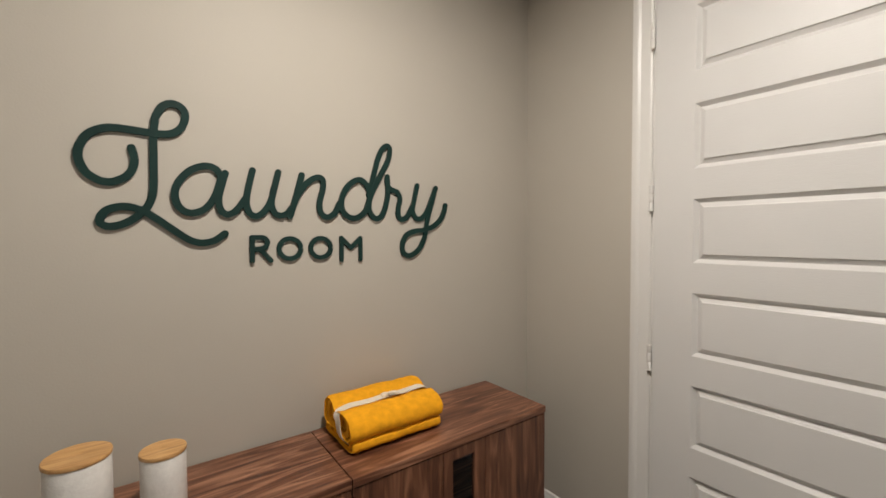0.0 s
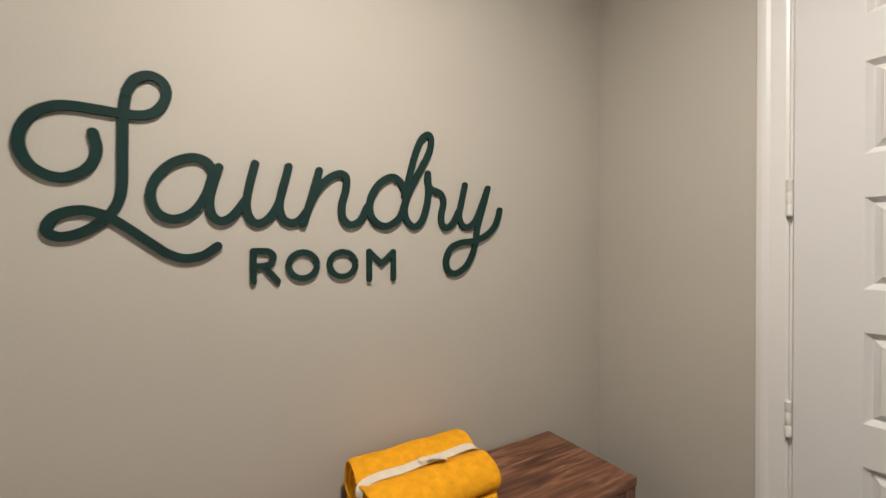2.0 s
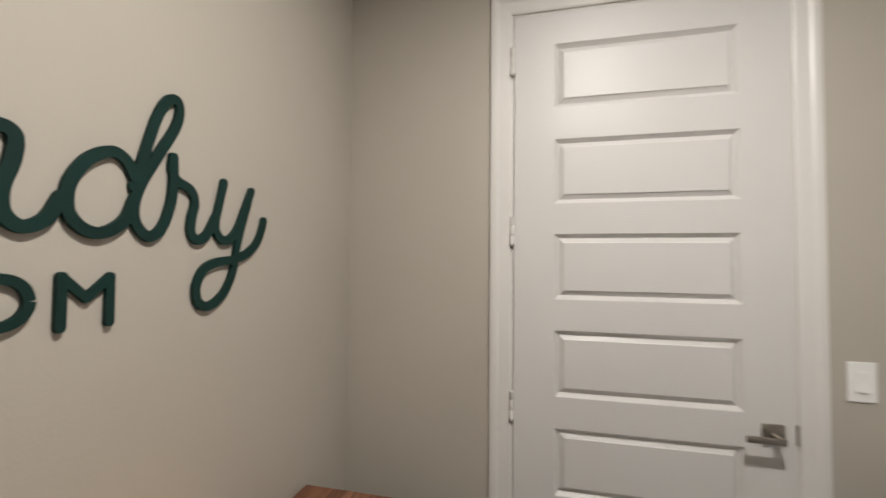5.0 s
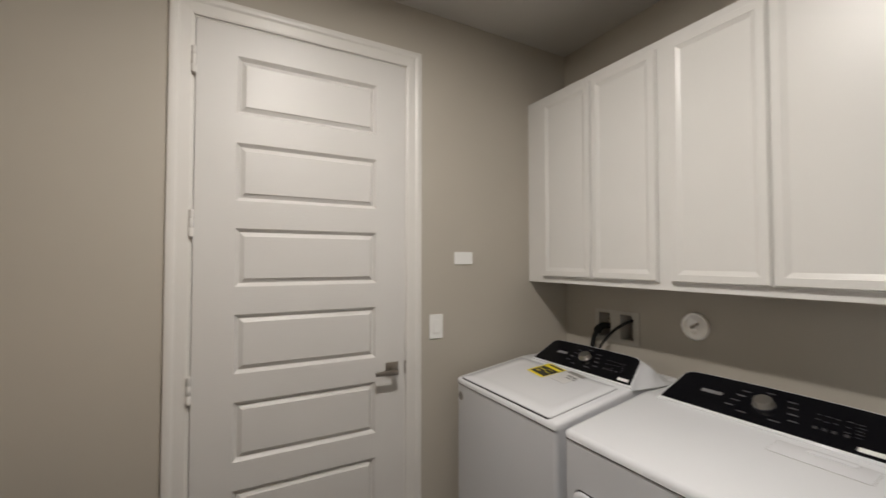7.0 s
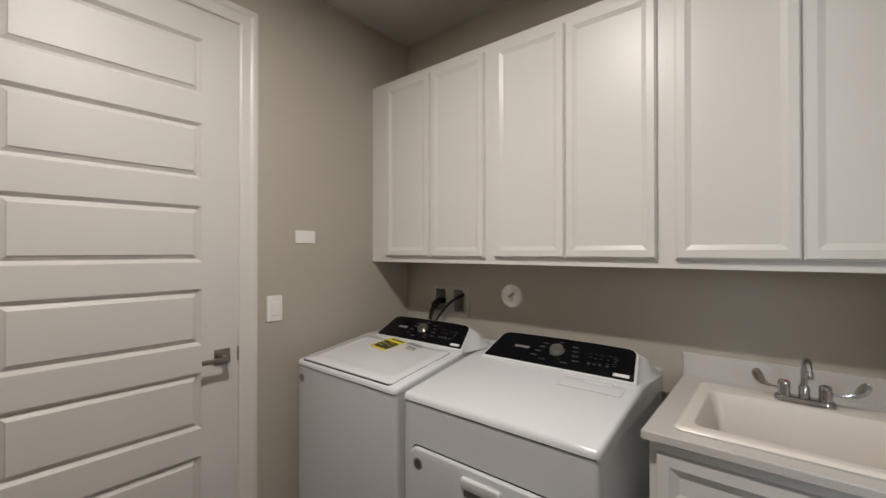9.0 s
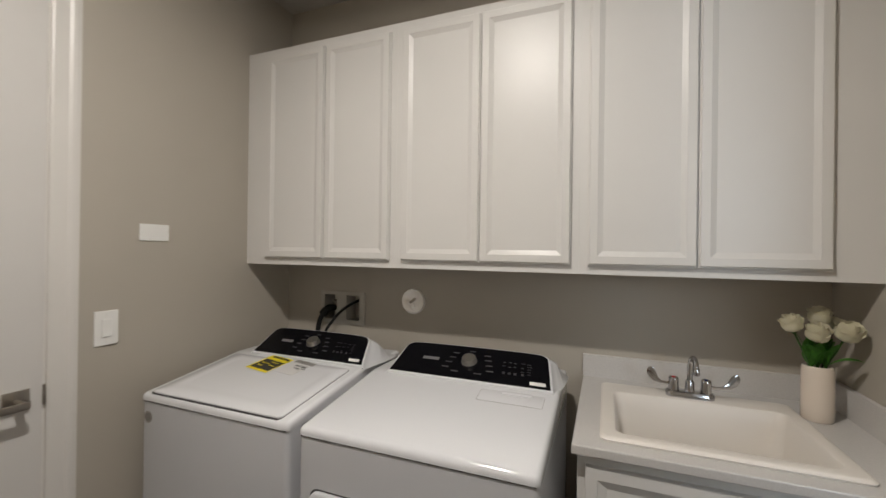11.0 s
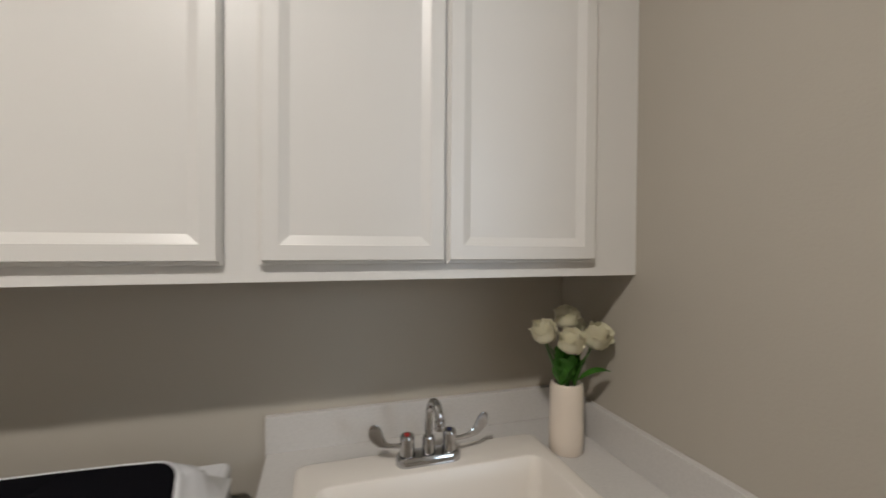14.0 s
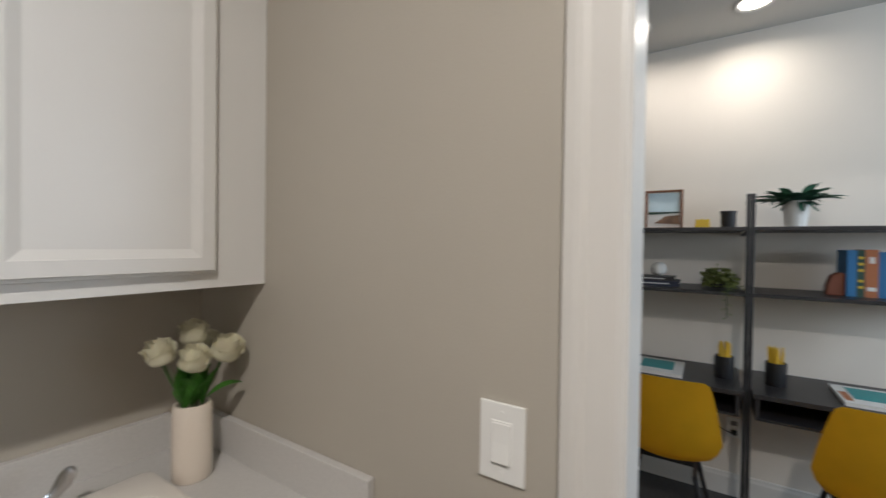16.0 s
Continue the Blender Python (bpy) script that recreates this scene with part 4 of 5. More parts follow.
def sideboard(x0, x1, glass, label):
    """glass: x range of the narrow glazed door."""
    th = thing("sideboard", ((x0 + x1) / 2, 2.51, 0.0), label, "sideboard", group="walnut sideboards along the wall")
    body_y = FRONT + 0.022
    part("top", box(x0, x1, FRONT - 0.004, BACK, TZ - 0.028, TZ, 0.002), WALNUT_X, th)
    part("side_panel", box(x0 + 0.001, x0 + 0.020, body_y, BACK, 0.06, TZ - 0.0285), WALNUT_Z, th)
    part("side_panel", box(x1 - 0.020, x1 - 0.001, body_y - 0.02, BACK, 0.06, TZ - 0.0285), WALNUT_Z, th)
    # Back panel is black, not walnut: the cabinet's inner shade in its colour.
    part("shaded_back_panel", box(x0 + 0.02, x1 - 0.02, BACK - 0.012, BACK - 0.004, 0.06, TZ - 0.0285), BLACKWOOD, th)
    part("bottom_panel", box(x0 + 0.02, x1 - 0.02, body_y, BACK - 0.012, 0.06, 0.08), WALNUT_X, th)
    part("shelf", box(x0 + 0.02, x1 - 0.02, body_y + 0.02, BACK - 0.012, 0.40, 0.415), WALNUT_X, th)
    for fx in (x0 + 0.05, x1 - 0.05):
        for fy in (FRONT + 0.05, BACK - 0.05):
            part("leg", lathe([(0, 0), (0.014, 0), (0.02, 0.06), (0, 0.06)], (fx, fy, 0), 14), BLACKMET, th)
    g0, g1 = glass
    for a, b in ((x0 + 0.001, g0 - 0.002), (g1 + 0.002, x1 - 0.001)):
        part("cabinet_door", box(a, b, FRONT, FRONT + 0.018, 0.065, TZ - 0.032, 0.0015, 1), WALNUT_Z, th)
    zt = TZ - 0.032
    fr = part("glazed_door", merge(box(g0, g0 + 0.042, FRONT, FRONT + 0.018, 0.065, zt, 0.0012, 1), box(g1 - 0.052, g1, FRONT, FRONT + 0.018, 0.065, zt, 0.0012, 1),
                                   box(g0 + 0.042, g1 - 0.052, FRONT, FRONT + 0.018, zt - 0.042, zt, 0.0012, 1), box(g0 + 0.042, g1 - 0.052, FRONT, FRONT + 0.018, 0.065, 0.107, 0.0012, 1)), WALNUT_Z, th)
    part("pane", box(g0 + 0.042, g1 - 0.052, FRONT + 0.008, FRONT + 0.011, 0.107, zt - 0.042), PANE, fr)


sideboard(1.259, 2.140, (1.600, 1.795), "walnut laminate sideboard with a glazed door against the wall")
sideboard(0.375, 1.256, (1.050, 1.245), "walnut laminate sideboard under the wooden-lidded canisters")


def canister(x, y, r, h, label):
    z = TZ
    th = thing("canister", (x, y, z), label, "canister", group="white canisters")
    part("jar", lathe([(0, 0), (r * 0.92, 0), (r * 0.97, 0.006), (r * 0.97, h - 0.016), (r * 0.95, h - 0.010), (0, h - 0.010)], (x, y, z), 44), CANM, th, smooth=True)
    part("lid", lathe([(0, h - 0.010), (r * 0.99, h - 0.010), (r * 1.0, h - 0.008), (r * 1.0, h - 0.002), (r * 0.985, h), (0.012, h), (0.009, h - 0.001), (0, h - 0.001)], (x, y, z), 44), BAMBOO, th, "flat bamboo lid", smooth=True)


canister(0.628, 2.500, 0.067, 0.206, "tall white textured canister with a bamboo lid")
canister(0.798, 2.500, 0.054, 0.167, "small white textured canister with a bamboo lid")

# ---- folded blanket ----
blanket = thing("folded_blanket", (1.485, 2.56, TZ), "mustard fleece blanket folded and tied with cream ribbon", "blanket")


def fleece(outline, x0, x1, seed, name):
    ring_ = [Vector((0, a, b)) for a, b in outline]
    ring_ = catmull(ring_ + [ring_[0]], 5)[:-1]
    cy, cz = sum(p.y for p in ring_) / len(ring_), sum(p.z for p in ring_) / len(ring_)
    secs = [(x0 + 0.026, 0.30), (x0 + 0.012, 0.34), (x0 + 0.012, 0.52), (x0 + 0.024, 0.55), (x0 + 0.024, 0.58), (x0 + 0.006, 0.62), (x0 + 0.004, 0.78), (x0 + 0.020, 0.81), (x0 + 0.020, 0.83), (x0 + 0.003, 0.87), (x0, 0.94), (x0 + 0.006, 0.985)]
    secs += [(x0 + 0.014 + (x1 - x0 - 0.028) * i / 22, 1.0) for i in range(23)]
    secs += [(x1 - 0.006, 0.985), (x1, 0.94), (x1 - 0.003, 0.86), (x1 - 0.018, 0.82), (x1 - 0.016, 0.5)]
    loops = []
    for x, s in secs:
        row = []
        for p in ring_:
            q = Vector((x, cy + (p.y - cy) * s, cz + (p.z - cz) * s))
            d = noise.noise(q * 11 + Vector((seed, 0, 0))) * 0.006 + noise.noise(q * 34 + Vector((0, seed, 0))) * 0.0022
            out = Vector((0, p.y - cy, p.z - cz)).normalized()
            q = q + out * d + Vector((noise.noise(q * 15) * 0.006, 0, 0))
            q.z = max(q.z, TZ + 0.0015)
            row.append(q)
        loops.append(row)
    part(name, loops_mesh(loops), YELLOW_FLEECE, blanket, smooth=True)


fleece([(2.462, 0.759), (2.436, 0.768), (2.431, 0.785), (2.447, 0.799), (2.56, 0.803), (2.66, 0.800), (2.680, 0.782), (2.672, 0.762), (2.58, 0.7575)], 1.306, 1.668, 3, "lower_fold")
fleece([(2.448, 0.797), (2.426, 0.818), (2.427, 0.848), (2.452, 0.874), (2.497, 0.884), (2.534, 0.876), (2.545, 0.872), (2.560, 0.872), (2.594, 0.896), (2.636, 0.901), (2.669, 0.880), (2.676, 0.842), (2.668, 0.806), (2.57, 0.800)], 1.298, 1.676, 8, "upper_fold")


def ribbon(points, width, across, name="ribbon"):
    path = catmull(points, 6)
    loops = []
    for i, p in enumerate(path):
        d = (path[min(i + 1, len(path) - 1)] - path[max(i - 1, 0)]).normalized()
        s = (Vector(across) - d * Vector(across).dot(d)).normalized()
        n_ = d.cross(s)
        w = width / 2 * (1 + 0.1 * noise.noise(p * 30))
        loops.append([p + s * w + n_ * 0.0012, p - s * w + n_ * 0.0012, p - s * w - n_ * 0.0012, p + s * w - n_ * 0.0012])
    part(name, loops_mesh(loops), RIBBON, blanket, "cream ribbon", smooth=True)


ribbon([(1.325, 2.510, 0.765), (1.296, 2.505, 0.800), (1.290, 2.515, 0.850), (1.300, 2.534, 0.875), (1.345, 2.542, 0.884), (1.420, 2.545, 0.881), (1.492, 2.547, 0.884), (1.570, 2.549, 0.882), (1.650, 2.552, 0.884), (1.682, 2.552, 0.865), (1.686, 2.545, 0.82)], 0.036, (0, 1, 0))
part("knot", prism([(1.486 + 0.015 * math.cos(a) * (1 + 0.2 * math.sin(3 * a)), 2.542 + 0.013 * math.sin(a)) for a in [2 * math.pi * i / 14 for i in range(14)]], 0.880, 0.896, "z", 0.004), RIBBON, blanket, "ribbon knot", smooth=True)
ribbon([(1.490, 2.540, 0.893), (1.515, 2.525, 0.900), (1.545, 2.512, 0.893)], 0.018, (0.4, 1, 0), "ribbon_tail")

# ---- room sign ----
sign = thing("laundry_room_sign", (1.27, NY, 1.39), "dark green cut-out script wall sign reading Laundry Room", "sign")
LIFT = [0]


def stroke(points, width, smooth=True, round_ends=True):
    """A flat cut-out stroke with round ends, standing on the wall; each lies a hair prouder than the one before."""
    LIFT[0] += 1
    face = NY - 0.0090 - 0.0004 * (LIFT[0] % 5)
    path = catmull([(x, 0, z) for x, z in points], 7) if smooth else [Vector((x, 0, z)) for x, z in points]
    h, left, right = width * 0.47, [], []
    for i, p in enumerate(path):
        d = (path[min(i + 1, len(path) - 1)] - path[max(i - 1, 0)]).normalized()
        n_ = Vector((-d.z, 0, d.x))
        left.append(p + n_ * h)
        right.append(p - n_ * h)
    d0, d1 = (path[1] - path[0]).normalized(), (path[-1] - path[-2]).normalized()
    cap_ = lambda c, d, s: [c + h * (math.cos(a) * d + math.sin(a) * s * Vector((-d.z, 0, d.x))) for a in [radians(q) for q in (-67.5, -45, -22.5, 0, 22.5, 45, 67.5)]]
    bm_ = bmesh.new()
    b = NY - 0.002
    grow = lambda ps, y: [bm_.verts.new((p.x, y, p.z)) for p in ps]
    slope = lambda ps: [bm_.verts.new((p.x, face - 0.0016 * i / len(ps), p.z)) for i, p in enumerate(ps)]
    fl, fr, bl, br = slope(left), slope(right), grow(left, b), grow(right, b)
    for i in range(len(path) - 1):
        bm_.faces.new((fl[i], fl[i + 1], fr[i + 1], fr[i]))
        bm_.faces.new((fl[i], bl[i], bl[i + 1], fl[i + 1]))
        bm_.faces.new((fr[i], fr[i + 1], br[i + 1], br[i]))
    for ends, d, ia in ((path[0], -d0, 0), (path[-1], d1, -1)) if round_ends else ():
        arc = cap_(ends, d, 1)
        f, k = grow(arc, fl[ia].co.y), grow(arc, b)
        lo, hi = (fl[ia], fr[ia]) if ia == 0 else (fr[ia], fl[ia])
        lob, hib = (bl[ia], br[ia]) if ia == 0 else (br[ia], bl[ia])
        fs, ks = [lo] + f + [hi], [lob] + k + [hib]
        bm_.faces.new(fs)
        for i in range(len(fs) - 1):
            bm_.faces.new((fs[i], fs[i + 1], ks[i + 1], ks[i]))
    return bm_


def letter(which, *strokes):
    part("letter", merge(*strokes), SIGN, sign, "letter " + which)


SW = 0.0228
letter("L", stroke([(0.748, 1.75), (0.754, 1.717), (0.748, 1.687), (0.732, 1.664), (0.707, 1.649), (0.690, 1.646), (0.669, 1.651), (0.643, 1.671), (0.629, 1.707), (0.632, 1.742), (0.651, 1.777), (0.682, 1.797), (0.711, 1.803), (0.756, 1.802), (0.802, 1.800), (0.845, 1.804), (0.873, 1.827), (0.885, 1.864), (0.875, 1.889), (0.850, 1.897), (0.824, 1.882), (0.808, 1.851)], SW),
       stroke([(0.808, 1.851), (0.802, 1.800), (0.800, 1.715), (0.799, 1.648), (0.794, 1.608), (0.778, 1.572), (0.750, 1.543), (0.719, 1.524), (0.691, 1.518), (0.673, 1.526), (0.672, 1.545), (0.689, 1.566), (0.723, 1.577), (0.757, 1.571), (0.787, 1.555), (0.850, 1.505), (0.886, 1.478), (0.920, 1.467), (0.957, 1.474), (0.989, 1.497)], SW))
letter("a", stroke([(0.981, 1.684), (0.965, 1.708), (0.932, 1.714), (0.890, 1.693), (0.859, 1.652), (0.852, 1.611), (0.866, 1.575), (0.897, 1.562), (0.935, 1.579), (0.963, 1.622), (0.979, 1.675)], SW),
       stroke([(0.993, 1.696), (0.977, 1.638), (0.972, 1.603), (0.979, 1.572), (0.999, 1.560), (1.024, 1.575), (1.052, 1.614)], SW))
letter("u", stroke([(1.077, 1.713), (1.060, 1.640), (1.056, 1.597), (1.065, 1.567), (1.085, 1.556), (1.111, 1.572), (1.134, 1.610), (1.148, 1.660), (1.161, 1.713)], SW),
       stroke([(1.153, 1.680), (1.142, 1.640), (1.137, 1.602), (1.145, 1.572), (1.165, 1.560), (1.189, 1.568), (1.207, 1.591)], SW))
letter("n", stroke([(1.244, 1.710), (1.228, 1.652), (1.212, 1.598), (1.199, 1.558)], SW),
       stroke([(1.205, 1.579), (1.230, 1.639), (1.264, 1.684), (1.300, 1.706), (1.322, 1.697), (1.321, 1.659), (1.309, 1.614), (1.312, 1.577), (1.335, 1.558), (1.366, 1.573), (1.387, 1.613)], SW))
letter("d", stroke([(1.512, 1.672), (1.495, 1.700), (1.466, 1.710), (1.427, 1.686), (1.399, 1.640), (1.397, 1.593), (1.419, 1.564), (1.454, 1.557), (1.494, 1.583), (1.515, 1.632)], SW),
       stroke([(1.512, 1.652), (1.525, 1.696), (1.554, 1.797), (1.577, 1.845), (1.600, 1.860), (1.611, 1.843), (1.602, 1.800), (1.564, 1.731), (1.527, 1.662), (1.513, 1.613), (1.520, 1.577), (1.547, 1.556), (1.575, 1.576), (1.594, 1.626), (1.600, 1.673), (1.598, 1.732)], SW))
letter("r", stroke([(1.598, 1.732), (1.597, 1.701), (1.612, 1.682), (1.646, 1.669), (1.658, 1.641), (1.650, 1.602), (1.650, 1.571), (1.669, 1.555), (1.696, 1.572), (1.719, 1.612)], SW))
letter("y", stroke([(1.746, 1.705), (1.730, 1.640), (1.721, 1.597), (1.734, 1.566), (1.760, 1.560), (1.791, 1.584), (1.819, 1.640), (1.845, 1.700)], SW),
       stroke([(1.838, 1.676), (1.821, 1.626), (1.798, 1.552), (1.784, 1.481), (1.753, 1.426), (1.708, 1.399), (1.675, 1.411), (1.668, 1.446), (1.687, 1.485), (1.727, 1.504), (1.781, 1.511), (1.830, 1.527), (1.871, 1.558), (1.892, 1.598), (1.899, 1.624)], SW))
RW = 0.0175
letter("R", stroke([(1.071, 1.402), (1.071, 1.483)], RW, False), stroke([(1.071, 1.483), (1.090, 1.483), (1.110, 1.481), (1.121, 1.466), (1.112, 1.448), (1.092, 1.443), (1.071, 1.443)], RW), stroke([(1.098, 1.441), (1.131, 1.401)], RW, False))
for cx in (1.198, 1.311):
    letter("O", stroke([(cx + 0.0385 * math.cos(a), 1.442 + 0.0365 * math.sin(a)) for a in [2 * math.pi * i / 24 for i in range(25)]], RW, False, False))
letter("M", stroke([(1.393, 1.393), (1.393, 1.479)], RW, False), stroke([(1.393, 1.479), (1.433, 1.440)], RW, False), stroke([(1.433, 1.440), (1.473, 1.477)], RW, False), stroke([(1.473, 1.477), (1.473, 1.393)], RW, False))

# ---- study: shelves and desks ----
PX = -1.93                                # front posts


def shelf_unit(y0, y1, label):
    """A wall shelf unit with a desk: square posts, two shelves, a desk with a cubby below it."""
    th = thing("desk_shelf", ((PX + OX) / 2, (y0 + y1) / 2, 0.0), label, "desk shelf", group="desk shelves along the wall")
    for y in (y0, y1 - 0.017):
        part("post", box(PX - 0.020, PX, y, y + 0.017, 0.0, 1.735, 0.002, 1), BLACKMET, th)
        for z in (1.535, 1.205, 0.60):
            part("rail", box(OX, PX - 0.020, y + 0.002, y + 0.015, z, z + 0.016), BLACKMET, th)
    for z in (1.552, 1.222):
        part("shelf", box(OX, PX - 0.001, y0 + 0.018, y1 - 0.018, z, z + 0.018, 0.001, 1), BLACKWOOD, th)
    part("desktop", box(OX, PX + 0.06, y0 + 0.018, y1 - 0.018, 0.738, 0.760, 0.0015, 1), BLACKWOOD, th)
    part("cubby", merge(box(OX + 0.10, PX + 0.045, y0 + 0.03, y0 + 0.045, 0.63, 0.7375), box(OX + 0.10, PX + 0.045, y1 - 0.045, y1 - 0.03, 0.63, 0.7375), box(OX + 0.10, PX + 0.045, y0 + 0.045, y1 - 0.045, 0.63, 0.642), box(OX + 0.10, OX + 0.115, y0 + 0.045, y1 - 0.045, 0.642, 0.7375)), BLACKWOOD, th)
    return th


shelf_unit(0.49, 1.382, "black metal and wood desk shelf with a picture on top")
shelf_unit(1.384, 2.26, "black metal and wood desk shelf with books and a plant")
DT, S2, S1 = 0.760, 1.240, 1.570


def chair(y, label):
    """A moulded shell chair, facing the wall, with splayed metal legs."""
    th = thing("desk_chair", (-1.72, y, 0.0), label, "chair", group="mustard desk chairs")
    secs = []
    # the shell's line from the seat's front edge to the top of the back: x, z, half width, dish
    for x, z, w, dish in ((-1.985, 0.435, 0.14, 0.0), (-1.955, 0.448, 0.165, 0.005), (-1.86, 0.440, 0.178, 0.010), (-1.75, 0.430, 0.172, 0.014), (-1.67, 0.434, 0.165, 0.018), (-1.622, 0.455, 0.180, 0.024), (-1.595, 0.500, 0.208, 0.030), (-1.575, 0.560, 0.224, 0.032), (-1.560, 0.650, 0.213, 0.028), (-1.548, 0.740, 0.197, 0.020), (-1.538, 0.820, 0.180, 0.012), (-1.534, 0.850, 0.168, 0.008), (-1.533, 0.862, 0.150, 0.006)):
        secs.append((x, z, w, dish))
    bm_ = bmesh.new()
    rows = []
    for i, (x, z, w, dish) in enumerate(secs):
        tx, tz = secs[min(i + 1, len(secs) - 1)][0] - secs[max(i - 1, 0)][0], secs[min(i + 1, len(secs) - 1)][1] - secs[max(i - 1, 0)][1]
        ln = math.hypot(tx, tz)
        nx, nz = -tz / ln, tx / ln
        rows.append([bm_.verts.new((x + nx * dish * (s * s) * 1.6, y + w * s, z + nz * dish * (s * s) * 1.6)) for s in [k / 5 - 1 for k in range(11)]])
    for a, b in zip(rows, rows[1:]):
        for j in range(10):
            bm_.faces.new((a[j], a[j + 1], b[j + 1], b[j]))
    bmesh.ops.solidify(bm_, geom=bm_.faces[:], thickness=0.014)
    part("shell", bm_, MUSTARD, th, "mustard moulded seat and back", smooth=True)
    part("seat_frame", merge(box(-1.90, -1.60, y - 0.13, y - 0.11, 0.395, 0.412), box(-1.90, -1.60, y + 0.11, y + 0.13, 0.395, 0.412), box(-1.78, -1.72, y - 0.11, y + 0.11, 0.397, 0.428)), BLACKMET, th)
    for sx, ex in ((-1.88, -1.97), (-1.62, -1.53)):
        for s in (-1, 1):
            part("leg", tube([(sx, y + s * 0.12, 0.402), (ex, y + s * 0.205, 0.0)], 0.010, 10, 1, (0.012, 0.008)), BLACKMET, th, smooth=True)


chair(1.055, "mustard shell chair with black metal legs at the desk")
chair(1.800, "mustard shell chair with black metal legs under the plant shelf")

pic = thing("framed_picture", (-2.20, 0.968, S1), "copper framed seaside painting leaning on the shelf", "picture")
part("picture_frame", merge(box(-2.21, -2.19, 0.878, 0.890, S1, 1.806, 0.001, 1), box(-2.21, -2.19, 1.067, 1.079, S1, 1.806, 0.001, 1), box(-2.21, -2.19, 0.890, 1.067, 1.794, 1.806, 0.001, 1), box(-2.21, -2.19, 0.890, 1.067, S1, S1 + 0.012, 0.001, 1)), COPPER, pic)
part("mat_board", box(-2.207, -2.203, 0.890, 1.067, S1 + 0.012, 1.794), PAPER, pic)
part("painted_sky", box(-2.2028, -2.2010, 0.896, 1.061, 1.676, 1.788), SKYBLUE, pic)
part("painted_shore", prism([(0.896, 1.660), (1.061, 1.668), (1.061, 1.6755), (0.896, 1.6755)], -2.2028, -2.2008, "x"), GREENBOOK, pic)
part("painted_boat", prism([(0.930, 1.608), (1.061, 1.600), (1.061, 1.655), (0.990, 1.650), (0.960, 1.630)], -2.2028, -2.2004, "x"), SANDM, pic)
block = tagged(part("yellow_block", prism([(1.140, S1), (1.216, S1), (1.210, S1 + 0.055), (1.192, S1 + 0.050), (1.178, S1 + 0.057), (1.164, S1 + 0.050), (1.146, S1 + 0.055)], -2.18, -2.12, "x", 0.003), YELLOWP), "small yellow trinket dish on the shelf", "ornament")
tagged(part("black_vase", lathe([(0, 0), (0.034, 0), (0.035, 0.004), (0.036, 0.078), (0.040, 0.092), (0.040, 0.096), (0.036, 0.096), (0.032, 0.08), (0, 0.08)], (-2.15, 1.298, S1), 24), BLACKMET, smooth=True), "small matt black flared vase on the shelf", "vase")

pot = thing("potted_plant", (-2.12, 1.578, S1), "trailing green plant in a white pot", "plant")
part("pot", lathe([(0, 0), (0.042, 0), (0.052, 0.10), (0.056, 0.135), (0.051, 0.135), (0.047, 0.12), (0, 0.12)], (-2.12, 1.578, S1), 28), PAPER, pot, "white tapered pot", smooth=True)
rp = random.Random(11)
for i in range(60):
    a = rp.uniform(0, 6.28)
    ln = rp.uniform(0.07, 0.22)
    s0 = (-2.12 + 0.03 * math.cos(a), 1.578 + 0.03 * math.sin(a), S1 + 0.14)
    tip = (-2.12 + ln * 0.75 * math.cos(a), 1.578 + ln * math.sin(a), S1 + 0.150 + rp.uniform(-0.03, 0.13) * max(0.22, 1.3 - ln * 6))
    part("leaf", leaf_blade(s0, tip, rp.uniform(0.020, 0.034), 0.012), FERN, pot, smooth=True)

for i in range(16):
    a = 2 * math.pi * i / 16 + rp.uniform(-0.15, 0.15)
    ln = rp.uniform(0.075, 0.115)
    s0 = (-2.12 + 0.04 * math.cos(a), 1.578 + 0.04 * math.sin(a), S1 + 0.145)
    part("leaf", leaf_blade(s0, (-2.12 + ln * math.cos(a), 1.578 + 1.1 * ln * math.sin(a), S1 + rp.uniform(0.06, 0.115)), rp.uniform(0.012, 0.020), -0.012), FERN, pot, smooth=True)

stack = [(0.030, NAVY, -2.25, -2.05, 0.80, 1.075), (0.022, BLACKWOOD, -2.24, -2.07, 0.83, 1.05)]
zz = S2
for h, mt, xa, xb, ya, yb in stack:
    bk = thing("book", ((xa + xb) / 2, (ya + yb) / 2, zz), "dark closed book lying flat on the shelf", "book", group="stacked dark books")
    part("cover", merge(box(xa, xb, ya, yb, zz, zz + 0.003), box(xa, xb, ya, yb, zz + h - 0.003, zz + h), box(xb - 0.003, xb, ya, yb, zz + 0.003, zz + h - 0.003)), mt, bk)
    part("spine_print", box(xb - 0.0002, xb + 0.0006, ya + 0.06, yb - 0.05, zz + h * 0.4, zz + h * 0.6), PAPER, bk)
    part("pages", box(xa + 0.003, xb - 0.003, ya + 0.004, yb - 0.004, zz + 0.003, zz + h - 0.003), PAPER, bk)
    zz += h
tagged(part("white_orb", lathe([(0, 0.0)] + [(0.042 * math.sin(math.pi * k / 14), 0.042 - 0.042 * math.cos(math.pi * k / 14)) for k in range(1, 14)] + [(0, 0.084)], (-2.16, 0.962, zz - 0.001), 24), PAPER, smooth=True), "white ceramic orb on the stacked books", "ornament")

